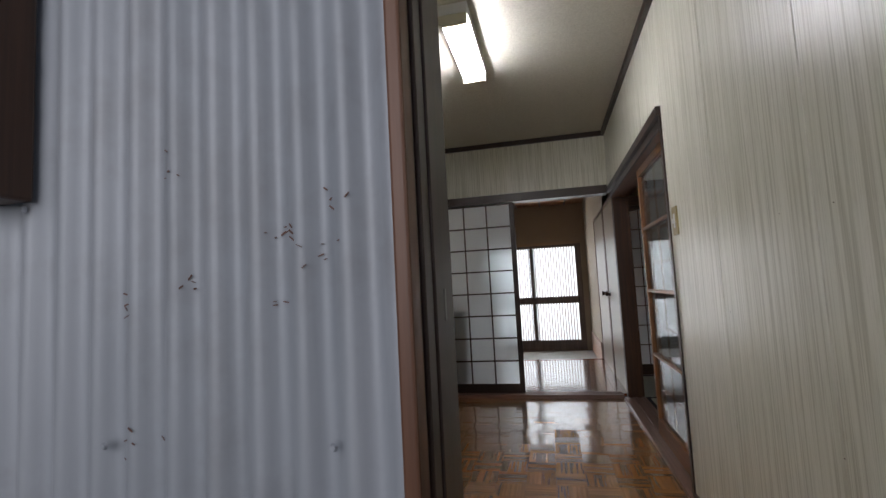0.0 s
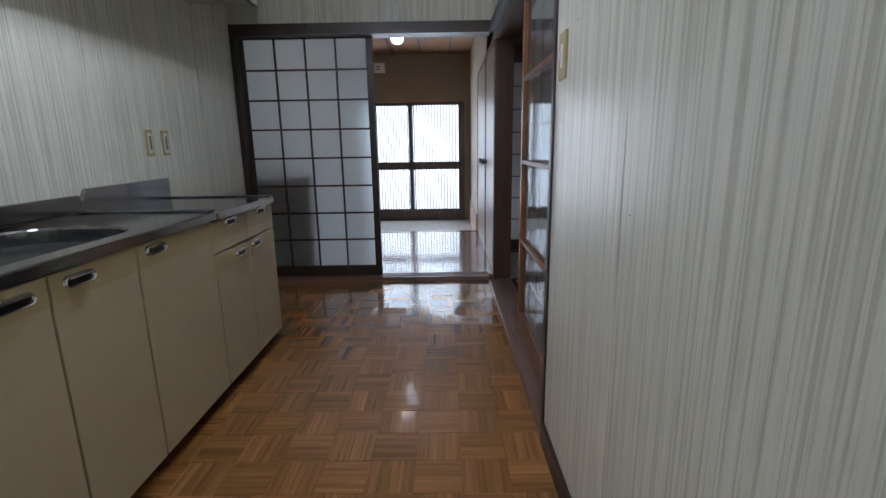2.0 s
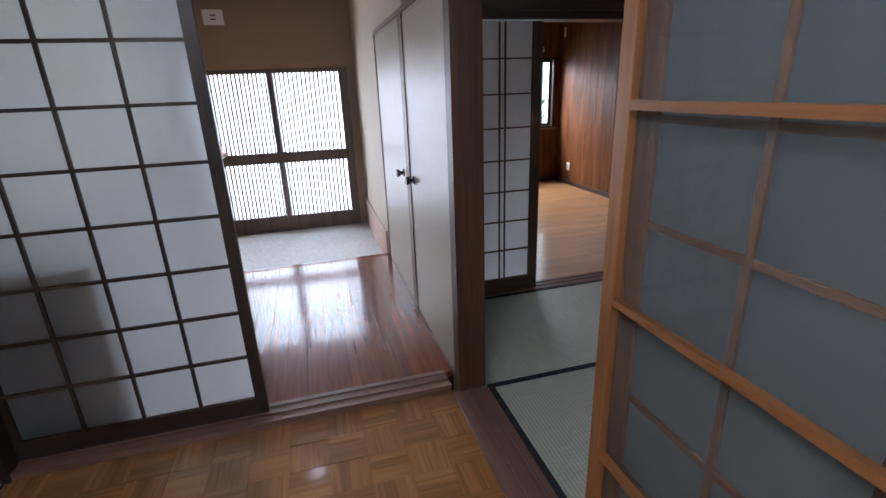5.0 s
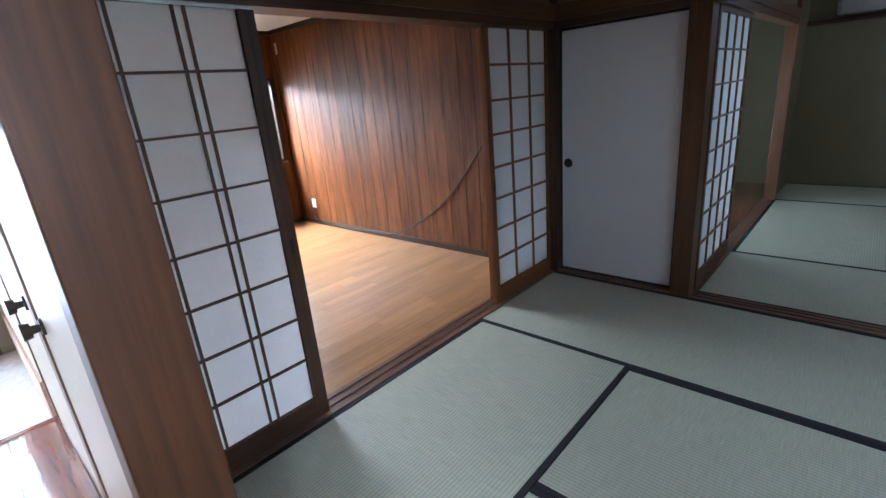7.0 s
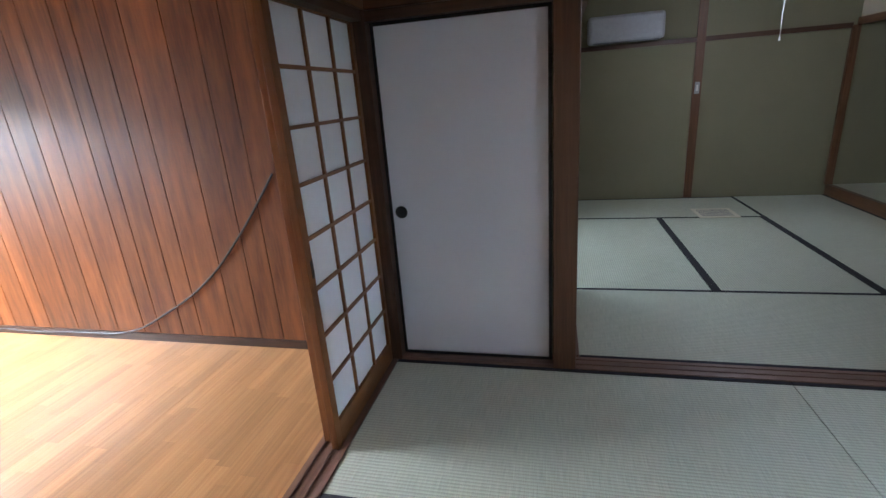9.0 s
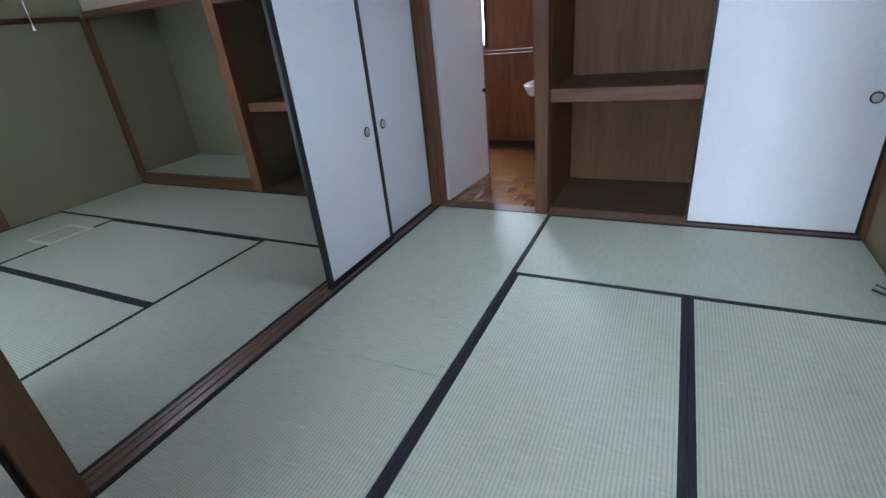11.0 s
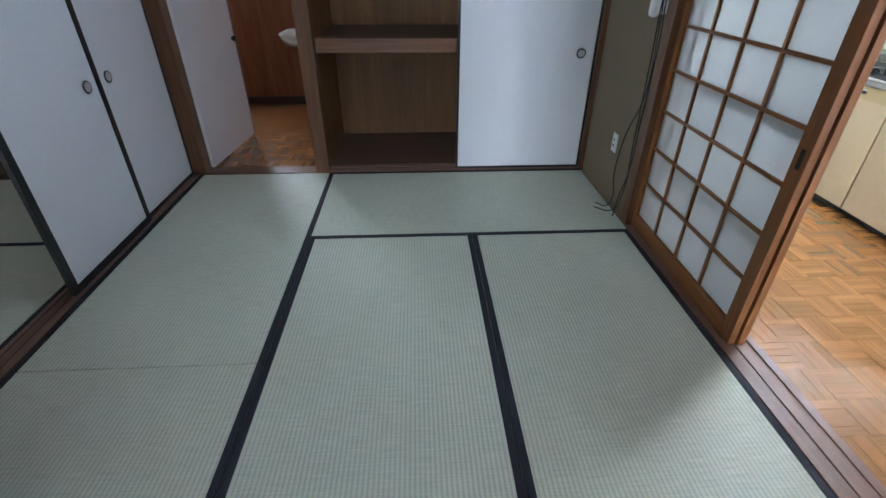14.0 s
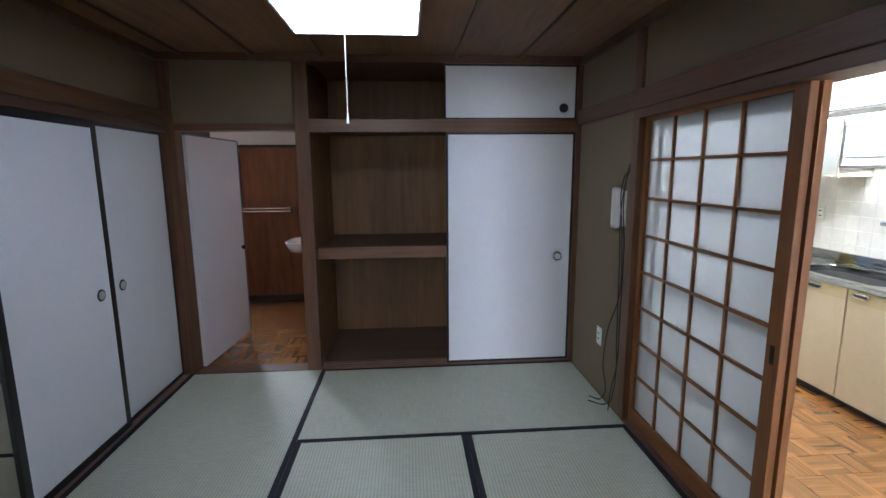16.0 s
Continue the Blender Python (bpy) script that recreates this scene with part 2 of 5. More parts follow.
def stained_tin(name):
    """Painted sheet metal with faint streaks and grime."""
    m, n, l, b = mat_new(name)
    s = noise_tex(n, l, coords(n, l, (14, 14, 1.2)), 1.0, 5.0)
    g = noise_tex(n, l, coords(n, l, (6, 6, 6)), 1.0, 5.0, 0.7)
    c = ramp(n, l, s, (0.27, 0.30, 0.335), (0.37, 0.40, 0.44), 0.3, 0.7)
    c = mix_col(n, l, "MULTIPLY", 0.5, c, ramp(n, l, g, (0.72, 0.68, 0.64), (1, 1, 1), 0.3, 0.5))
    l.new(c, b.inputs["Base Color"])
    b.inputs["Roughness"].default_value = 0.5
    b.inputs["Metallic"].default_value = 0.1
    return m


def clear_glass(name, tint=(0.9, 0.95, 0.95)):
    m, n, l, b = mat_new(name)
    t = n.new("ShaderNodeBsdfTransparent")
    t.inputs[0].default_value = (*tint, 1)
    b.inputs["Roughness"].default_value = 0.03
    b.inputs["Base Color"].default_value = (0.02, 0.02, 0.02, 1)
    mx = n.new("ShaderNodeMixShader")
    mx.inputs[0].default_value = 0.92
    l.new(b.outputs[0], mx.inputs[1])
    l.new(t.outputs[0], mx.inputs[2])
    l.new(mx.outputs[0], n["Material Output"].inputs[0])
    return m


M["ceil_tile"] = tile_ceiling("embossed_ceiling_sheet")
M["ripple"] = rippled("rippled_grey_glass", (0.50, 0.54, 0.54), 0.015, 0.95)
M["tin"] = stained_tin("pale_blue_grey_tin")
M["clear"] = clear_glass("clear_glass")
for ax in "xyz":
    M["amber_" + ax] = wood("amber_wood_" + ax, (0.2, 0.073, 0.018), (0.31, 0.122, 0.033), ax, 0.42)
    M["brown_dark_" + ax] = wood("dark_brown_wood_" + ax, (0.06, 0.026, 0.012), (0.12, 0.052, 0.024), ax, 0.45)
    M["sill_" + ax] = wood("worn_sill_wood_" + ax, (0.14, 0.07, 0.045), (0.25, 0.14, 0.10), ax, 0.35)
M["brown_mid_z"] = wood("mid_dark_post", (0.05, 0.019, 0.006), (0.1, 0.038, 0.013), "z", 0.42)
M["pine_dark_z"] = wood("mid_brown_post", (0.16, 0.07, 0.03), (0.27, 0.12, 0.055), "z", 0.45)
M["pine_dark_x"] = wood("mid_brown_rail", (0.16, 0.07, 0.03), (0.27, 0.12, 0.055), "x", 0.45)
M["ply"] = wood("plywood_brown", (0.19, 0.085, 0.026), (0.28, 0.138, 0.044), "z", 0.55, 0.1, 25)
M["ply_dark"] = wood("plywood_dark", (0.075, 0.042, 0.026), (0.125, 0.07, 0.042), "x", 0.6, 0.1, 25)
M["wash_panel"] = wood("wood_grain_board", (0.20, 0.065, 0.022), (0.33, 0.125, 0.045), "z", 0.35, 0.2, 18)
M["hall_plank_x"] = wood("red_brown_edge", (0.16, 0.04, 0.017), (0.29, 0.085, 0.035), "x", 0.2, 0.2, 50, 0.5)
M["ceil_dark"] = wood("brown_ceiling_board", (0.19, 0.095, 0.045), (0.30, 0.155, 0.075), "y", 0.6, 0.2, 22)
M["sand_pale"] = plain("pale_plaster", (0.46, 0.40, 0.29), 0.85, 0, 0.06, 300, 0.3)
M["sand_brown"] = plain("brown_beige_plaster", (0.31, 0.245, 0.18), 0.9, 0, 0.08, 400, 0.4)
M["base_pink"] = wood("pale_skirting", (0.50, 0.34, 0.25), (0.62, 0.44, 0.34), "y", 0.5)
M["mortar"] = plain("pale_mortar", (0.58, 0.60, 0.59), 0.55, 0, 0.14, 25, 0.3)
M["tile"] = plain("cream_tile", (0.66, 0.64, 0.55), 0.3, 0, 0.04, 20, 0.02)
M["pewter"] = plain("dull_pewter", (0.16, 0.155, 0.15), 0.4, 0.7, 0.1)
M["grey_edge"] = plain("grey_edging", (0.16, 0.16, 0.17), 0.45, 0.3, 0.08)
M["laminate"] = plain("cream_white_laminate", (0.70, 0.66, 0.55), 0.3, 0, 0.03, 15, 0.02)
M["ceramic"] = plain("white_ceramic", (0.82, 0.82, 0.8), 0.15, 0, 0.02)
M["toy"] = plain("yellow_plush", (0.72, 0.58, 0.16), 0.9, 0, 0.1, 300, 0.5)
M["kick"] = plain("black_kickboard", (0.012, 0.011, 0.01), 0.5, 0, 0.1)
M["brass"] = plain("dark_bronze", (0.09, 0.08, 0.07), 0.35, 0.8, 0.1)
M["cream_dull"] = plain("cream_grip_strip", (0.50, 0.41, 0.22), 0.4, 0, 0.04, 20, 0.03)
M["laminate_dull"] = plain("dull_cream_board", (0.48, 0.44, 0.36), 0.5, 0, 0.05, 20, 0.03)
M["rust"] = plain("rust_brown", (0.12, 0.06, 0.045), 0.8, 0, 0.2, 200, 0.2)
M["copper"] = wood("weathered_red_board", (0.12, 0.052, 0.028), (0.21, 0.10, 0.058), "z", 0.45, 0.1, 40)
M["jamb"] = wood("door_jamb_brown", (0.17, 0.10, 0.06), (0.28, 0.17, 0.11), "z", 0.45, 0.1, 40)
M["pine_dim"] = wood("dull_pine", (0.30, 0.19, 0.12), (0.42, 0.28, 0.19), "x", 0.5, 0.1, 40)
M["grey_wood_z"] = wood("grey_brown_wood_z", (0.10, 0.075, 0.06), (0.17, 0.125, 0.10), "z", 0.45, 0.1, 40)
M["grey_wood_x"] = wood("grey_brown_wood_x", (0.10, 0.075, 0.06), (0.17, 0.125, 0.10), "x", 0.45, 0.1, 40)
M["tube_soft"] = glow("tube_glow_soft", (0.90, 0.96, 1.0), 32.0)
M["diffuser"] = glow("diffuser_glow", (0.80, 0.92, 1.0), 9.0)
M["daylight"] = glow("pale_daylight", (0.93, 1.0, 0.96), 8.0)
M["diffuser_dim"] = glow("dim_diffuser_glow", (0.85, 0.94, 1.0), 6.0)
M["leaf"] = translucent("garden_leaf", (0.22, 0.34, 0.17), 0.5, 0.02, 0.6)
M["old_ivory"] = plain("yellowed_ivory", (0.42, 0.33, 0.15), 0.4, 0, 0.05)
M["ac_grey"] = plain("aged_grey_plastic", (0.34, 0.34, 0.35), 0.45, 0, 0.06)
M["bar"] = plain("grey_aluminium", (0.20, 0.205, 0.205), 0.4, 0.6, 0.05)
M["pull_metal"] = plain("worn_silver_metal", (0.55, 0.55, 0.56), 0.35, 0.5, 0.08)
M["milky"] = translucent("milky_frosted_glass", (0.54, 0.55, 0.535), 0.84, 0.03, 0.35)

# ---------------------------------------------------------------- mesh helpers


def box(bm, x0, x1, y0, y1, z0, z1, bevel=0.0):
    r = bmesh.ops.create_cube(bm, size=1.0, matrix=Matrix.Translation(((x0 + x1) / 2, (y0 + y1) / 2, (z0 + z1) / 2))
                              @ Matrix.Diagonal((abs(x1 - x0), abs(y1 - y0), abs(z1 - z0), 1)))
    if bevel:
        es = {e for v in r["verts"] for e in v.link_edges}
        bmesh.ops.bevel(bm, geom=list(es), offset=bevel, segments=2, affect="EDGES", profile=0.5)
    return bm


def cyl(bm, a, b, r0, r1=None, seg=16):
    a, b = Vector(a), Vector(b)
    d = b - a
    m = Matrix.Translation((a + b) / 2) @ d.to_track_quat("Z", "Y").to_matrix().to_4x4()
    bmesh.ops.create_cone(bm, cap_ends=True, segments=seg, radius1=r0, radius2=r0 if r1 is None else r1, depth=d.length, matrix=m)
    return bm


def boxes(*rows, bevel=0.0):
    bm = bmesh.new()
    for r in rows:
        box(bm, *r, bevel=bevel)
    return bm


def mesh_of(name, bm, material, smooth=False):
    me = bpy.data.meshes.new(name)
    bm.to_mesh(me)
    bm.free()
    me.materials.append(material)
    if smooth:
        for p in me.polygons:
            p.use_smooth = True
    return me


BASE = {}                      # where each thing's own origin lies
PLAN = Matrix()                # how the drawing of a space is laid into the house


def part(name, bm, material, parent=None, label="", smooth=False):
    bmesh.ops.transform(bm, matrix=PLAN, verts=bm.verts)
    if parent in BASE:
        bmesh.ops.translate(bm, verts=bm.verts, vec=-BASE[parent])
    ob = new(name, mesh_of(name, bm, material, smooth))
    if parent:
        ob.parent = parent
        if parent in BASE:
            BASE[ob] = BASE[parent]
    if label:
        ob["label"] = label
    return ob


def thing(name, label, category, group="", at=(0, 0, 0)):
    ob = new(name)
    at = PLAN @ Vector(at)
    ob.location = at
    ob.empty_display_size = 0.1
    BASE[ob] = Vector(at)
    return tagged(ob, label, category, group)


def struct(name, bm, material, label, category):
    return tagged(part(name, bm, material), label, category, kind="structure")


# ---------------------------------------------------------------- plan
XL, XR = -1.88, -0.14          # kitchen walls
ZD = 1.755                     # height of the openings
ZK = -0.02                     # kitchen floor
MAT = 0.98                     # width of a tatami mat
RX, RY = 2.94, 3.92            # tatami room
Y0, Y1 = 3.02, 3.14            # wall between kitchen and hall
X2A, X2B = 3.02, 6.90          # second tatami room
KITCHEN = Matrix.Translation((-0.11, 3.023, 0)) @ Matrix.Diagonal((1.073, 1.048, 1.068, 1)) @ Matrix.Translation((0.11, -3.023, 0))
OUTSIDE = Matrix.Translation((0.1534, 0.0869, -0.1433)) @ Matrix.Diagonal((1.3, 1.3, 1.3, 1))
ENTRANCE = Matrix.Translation((0, -0.08, 0))
XW, YW, ZW = 3.08, 7.85, -0.07  # panelled room: east wall, window wall, floor
CK, CT, CW, C2, CH = 2.24, 2.27, 2.30, 2.36, 2.33   # ceilings


# ---------------------------------------------------------------- setting: ground, floors, walls, ceilings
struct("ground", boxes((-60, 60, -60, 60, -0.6, -0.45)), M["concrete"], "grey bare ground round the house", "ground")
PLAN = KITCHEN
FK = struct("floor_kitchen", boxes((XL, XR + 0.02, -0.2, Y0, -0.3, ZK - 0.012)), M["dark_y"], "kitchen parquet floor of polished oak strips", "floor")
struct("floor_back_entry", boxes((XL, 0, -1.05, -0.2, -0.46, -0.44)), M["concrete"], "grey concrete step-down inside the back door", "floor")
PLAN = Matrix()
FH = struct("floor_hall", boxes((-2.0, -0.1, Y1, 5.13, -0.3, -0.03)), M["dark_y"], "polished red-brown plank floor of the hall", "floor")
struct("floor_entrance", boxes((-2.0, -0.1, 5.13, 6.76, -0.3, -0.11)), M["mortar"], "pale grey mortar floor inside the entrance", "floor")
struct("floor_room_1", boxes((-0.02, RX + 0.1, -0.02, RY + 0.02, -0.3, -0.05)), M["pine_x"], "board floor under the tatami mats", "floor")
FW = struct("floor_panelled_room", boxes((0, XW, RY + 0.14, YW, -0.3, ZW - 0.012)), M["dark_y"], "light oak strip floor of the panelled room", "floor")
struct("floor_room_2", boxes((X2A, X2B, -0.02, 2.94, -0.3, -0.05)), M["pine_x"], "board floor under the tatami mats", "floor")
struct("floor_corridor", boxes((3.1, 6.9, 3.0, 3.86, -0.3, -0.02)), M["hall_plank"], "red-brown polished corridor floor", "floor")
FB = struct("floor_washroom", boxes((1.0, 3.9, -2.12, -0.12, -0.3, -0.022)), M["dark_y"], "polished parquet floor of the washroom", "floor")

PLAN = KITCHEN
# kitchen walls: boards with open joints on a core
KWR = struct("wall_kitchen_right", boxes((XR + 0.006, -0.06, -0.95, 1.04, -0.45, CK)), M["dark_z"], "cream streaked vinyl wall panels with fine upright joints", "wall")
for a, b in ((-0.95, -0.112), (-0.108, 0.468), (0.472, 1.04)):
    part("panel", boxes((XR, XR + 0.006, a, b, 0.05, CK - 0.04), bevel=0.001), M["wallpaper_y"], KWR)
part("panel", boxes((XR, -0.02, 1.042, Y0, 1.725, CK - 0.04)), M["wallpaper_y"], KWR)
KWL = struct("wall_kitchen_left", boxes((XL - 0.12, XL - 0.006, -0.95, Y0, -0.45, CK)), M["dark_z"], "cream streaked vinyl wall panels with fine upright joints", "wall")
for a, b in ((0.692, 1.6), (1.604, 2.51), (2.514, Y0)):
    part("panel", boxes((XL - 0.006, XL, a, b, -0.02, CK - 0.04), bevel=0.001), M["wallpaper_y"], KWL)
part("panel", boxes((XL - 0.006, XL, -0.7, 0.688, 1.36, CK - 0.04)), M["wallpaper_y"], KWL)
part("panel", boxes((XL - 0.006, XL, -0.7, 0.688, -0.02, 0.76)), M["wallpaper_y"], KWL)
part("grout", boxes((XL - 0.0065, XL - 0.0035, -0.7, 0.688, 0.76, 1.36)), M["tile"], KWL)
TILE = mesh_of("tile", boxes((-0.003, 0.004, -0.0518, 0.0518, -0.0528, 0.0528), bevel=0.001), M["tile"])
for i in range(13):
    for k in range(6):
        o = new("tile", TILE)
        o.parent, o.location = KWL, PLAN @ Vector((XL - 0.002, 0.638 - 0.1 * i, 0.81 + 0.1 * k))
struct("wall_kitchen_end", boxes((XL, XR, Y0, Y1, ZD + 0.012, CK + 0.02)), M["wallpaper_x"], "cream streaked wall above the sliding doors", "wall")
struct("ceiling_kitchen", boxes((XL - 0.12, -0.02, -0.95, Y1, CK, CK + 0.1)), M["ceil_tile"], "cream embossed ceiling sheet of the kitchen", "ceiling")
struct("trim_kitchen_ceiling", boxes((XL, XR, Y0 - 0.025, Y0, CK - 0.04, CK), (XR - 0.025, XR, -0.7, Y0 - 0.025, CK - 0.04, CK),
                                     (XL, XL + 0.025, -0.7, Y0 - 0.025, CK - 0.04, CK)), M["dark_y"], "dark wooden cornice strip under the ceiling", "trim")
struct("baseboard_kitchen", boxes((XR - 0.012, XR + 0.004, -0.2, 1.035, ZK, 0.05)), M["dark_y"], "dark wooden skirting board", "baseboard")
struct("trim_kitchen_head", boxes((XL, -0.15, Y0 - 0.02, Y1 - 0.01, ZD - 0.06, ZD + 0.012)), M["dark_x"], "dark wooden head beam over the sliding doors", "trim")
struct("trim_kitchen_post_left", boxes((XL, -1.85, Y0 - 0.02, Y1, ZK, ZD - 0.06)), M["dark_z"], "dark wooden post beside the sliding door", "trim")

PLAN = OUTSIDE
struct("wall_back", boxes((-2.05, -0.758, -0.845, -0.765, -0.6, 2.4), (-2.05, -0.80, -0.765, -0.70, -0.6, 2.4), (-0.758, -0.05, -0.845, -0.765, 1.95, 2.4)), M["wallpaper_x"], "outer wall with the back door opening", "wall")
PLAN = Matrix()
struct("trim_kitchen_jamb", boxes((-0.15, -0.05, 0.945, 0.972, ZK, 1.80)), M["dark_z"], "dark wooden jamb at the end of the wall", "trim")
struct("trim_kitchen_side_head", boxes((-0.165, -0.05, 0.945, 2.96, 1.80, 1.845), (-0.14, -0.02, 0.972, 2.96, ZD + 0.002, 1.80)), M["dark_y"], "dark wooden grooved head over the side opening", "trim")
# small nail heads on the right kitchen wall
PIN = mesh_of("nail", cyl(bmesh.new(), (0, 0, 0), (-0.0015, 0, 0), 0.0016, 0.001, 8), M["rust"])
for y, z in ((-0.52, 1.28), (-0.47, 0.46), (-0.33, 1.16), (-0.1, 1.17), (-0.26, 0.63), (0.48, 1.5), (0.3, 0.9), (0.72, 1.34)):
    o = new("nail", PIN)
    o.parent, o.location = KWR, (-0.142, y, z)
# corner post between kitchen, hall and tatami room
struct("trim_corner_post", boxes((-0.122, 0.012, 2.96, 3.045, -0.05, 2.38), bevel=0.004), M["brown_mid_z"], "dark brown wooden corner post", "trim")


def sill(name, x0, x1, y0, y1, z, along, material, grooves=2):
    """A grooved sliding-door sill."""
    bm = boxes((x0, x1, y0, y1, z - 0.04, z - 0.006))
    n = 2 * grooves + 1
    for i in range(n):
        if i % 2 == 0:
            if along == "x":
                d = (y1 - y0) / n
                box(bm, x0, x1, y0 + i * d, y0 + (i + 1) * d, z - 0.006, z)
            else:
                d = (x1 - x0) / n
                box(bm, x0 + i * d, x0 + (i + 1) * d, y0, y1, z - 0.006, z)
    return struct(name, bm, material, "worn grooved wooden sliding-door sill", "sill")


sill("trim_sill_hall", -2.0, -0.15, Y0 - 0.01, Y1 + 0.01, 0.012, "x", M["sill_x"])
sill("trim_sill_kitchen", XR - 0.01, 0.018, 0.9, 2.96, 0.006, "y", M["sill_y"])
sill("trim_sill_panelled", 0.02, RX, RY, RY + 0.14, 0.006, "x", M["sill_x"])
sill("trim_sill_room_2", 2.905, 3.02, -0.01, 2.945, 0.006, "y", M["sill_y"])
sill("trim_sill_fusuma", 2.905, 3.02, 3.06, 3.9, 0.02, "y", M["sill_y"], 1)
sill("trim_sill_corridor", 3.04, 5.93, 2.92, 3.02, 0.006, "x", M["sill_x"])
sill("trim_sill_closet", 0.02, 1.945, -0.10, 0.0, 0.012, "x", M["sill_x"])
struct("trim_threshold_washroom", boxes((2.045, 2.86, -0.13, -0.002, -0.04, 0.004)), M["brown_x"], "worn brown wooden threshold", "trim")

# hall
HWR = struct("wall_hall_right", boxes((-0.094, 0, 3.047, 6.76, -0.3, CH), (-0.1, -0.094, 5.07, 6.76, 0.2, CH), (-0.1, -0.094, Y1, 5.07, 1.80, CH)), M["sand_pale"], "pale beige plastered hall wall", "wall")
struct("wall_hall_left", boxes((-2.1, -2.0, Y1, 6.76, -0.3, CH)), M["sand_pale"], "pale beige plastered hall wall", "wall")
PLAN = ENTRANCE
struct("wall_entrance", boxes((-2.0, -0.1, 6.74, 6.9, 1.70, CH), (-0.19, -0.1, 6.74, 6.9, -0.3, 1.70), (-2.0, -1.76, 6.74, 6.9, -0.3, 1.70)), M["sand_brown"], "brown-beige plaster over the entrance door", "wall")
PLAN = Matrix()
struct("baseboard_entrance", boxes((-0.115, -0.098, 5.14, 6.73, -0.11, 0.2)), M["base_pink"], "pale wooden skirting board in the entrance", "baseboard")
struct("trim_hall_step", boxes((-2.0, -0.1, 5.09, 5.135, -0.11, -0.004), bevel=0.003), M["hall_plank_x"], "polished wooden step edge to the entrance floor", "trim")
CHL = struct("ceiling_hall", boxes((-2.0, 0, Y1, 6.76, CH, CH + 0.05)), M["ceil_wood"], "orange-brown boarded hall ceiling with dark battens", "ceiling")
struct("trim_hall_battens", boxes(*[(x - 0.015, x + 0.015, Y1, 6.74, CH - 0.02, CH) for x in (-1.6, -1.2, -0.8, -0.4)]), M["dark_y"], "dark ceiling battens", "trim")

# tatami room 1
struct("wall_room_1_west", boxes((-0.1, 0.0, 0, 0.83, -0.1, CT), (-0.1, 0.0, 0.83, RY, ZD + 0.045, CT), (-0.006, 0.0, 3.047, RY, -0.1, ZD + 0.045)), M["sand"], "beige sand-plastered wall", "wall")
struct("wall_room_1_north", boxes((0.0, RX, RY + 0.02, RY + 0.12, ZD + 0.045, CT + 0.1)), M["sand"], "beige plaster above the lintel", "wall")
struct("wall_room_1_east", boxes((2.94, 3.0, 0.0, RY + 0.12, ZD + 0.045, C2 + 0.05)), M["sand"], "beige plaster above the lintel", "wall")
struct("wall_room_1_south", boxes((2.045, 2.94, -0.08, -0.02, ZD + 0.06, CT)), M["sand"], "beige plaster above the washroom door", "wall")
struct("trim_west_post", boxes((-0.12, 0.02, 0.83, 0.905, -0.05, CT), bevel=0.004), M["brown_z"], "brown wooden wall post", "trim")
struct("trim_south_post", boxes((1.945, 2.045, -0.10, 0.005, -0.05, CT), bevel=0.004), M["brown_z"], "brown wooden post beside the closet", "trim")
struct("trim_south_east_post", boxes((2.86, 2.97, -0.115, -0.012, -0.05, CT), bevel=0.004), M["brown_z"], "brown wooden corner post", "trim")
struct("trim_south_west_post", boxes((0.0, 0.035, -0.09, 0.0, -0.05, CT)), M["brown_z"], "brown wooden corner trim", "trim")
struct("trim_east_post", boxes((2.90, 3.03, 2.945, 3.06, -0.05, C2), bevel=0.004), M["brown_z"], "brown wooden post between the fusuma doors", "trim")
struct("trim_north_east_post", boxes((2.90, 3.03, 3.895, 4.04, -0.05, CT), bevel=0.004), M["brown_dark_z"], "dark brown wooden corner post", "trim")
struct("trim_lintel_west", boxes((-0.13, 0.025, 0.905, 2.96, ZD, ZD + 0.045)), M["brown_y"], "brown grooved lintel", "trim")
struct("trim_lintel_north", boxes((0.02, 2.90, RY - 0.01, RY + 0.13, ZD + 0.005, ZD + 0.05)), M["brown_dark_x"], "dark brown grooved lintel", "trim")
struct("trim_lintel_east", boxes((2.905, 3.025, -0.01, 2.945, ZD, ZD + 0.045), (2.905, 3.025, 3.06, 3.895, ZD, ZD + 0.045)), M["brown_dark_y"], "dark brown grooved lintel", "trim")
struct("trim_lintel_south", boxes((2.045, 2.86, -0.10, 0.0, ZD + 0.01, ZD + 0.06)), M["brown_x"], "brown door head", "trim")
struct("trim_rail_west", boxes((0.0, 0.03, 0.0, 3.9, ZD + 0.05, ZD + 0.15), bevel=0.003), M["brown_y"], "brown wall rail over the openings", "trim")
struct("trim_rail_east", boxes((2.91, 2.938, -0.01, 3.9, ZD + 0.05, ZD + 0.15), bevel=0.003), M["brown_y"], "brown wall rail over the openings", "trim")
struct("trim_rail_north", boxes((0.03, 2.9, RY - 0.03, RY + 0.015, ZD + 0.05, ZD + 0.15), bevel=0.003), M["brown_x"], "brown wall rail over the openings", "trim")
struct("ceiling_room_1", boxes((0.0, 2.94, 0.0, RY + 0.12, CT, CT + 0.05)), M["ceil_dark"], "brown board ceiling of the tatami room", "ceiling")
struct("trim_ceiling_room_1", boxes(*[(x - 0.012, x + 0.012, 0.03, RY, CT - 0.018, CT) for x in (0.46, 0.92, 1.38, 1.84, 2.30, 2.76)],
                                    (0.0, 2.94, 0.0, 0.03, CT - 0.05, CT), (0.0, 0.03, 0.03, RY, CT - 0.05, CT), (2.91, 2.94, 0.03, RY, CT - 0.05, CT)), M["brown_y"], "brown ceiling battens and edge strips", "trim")

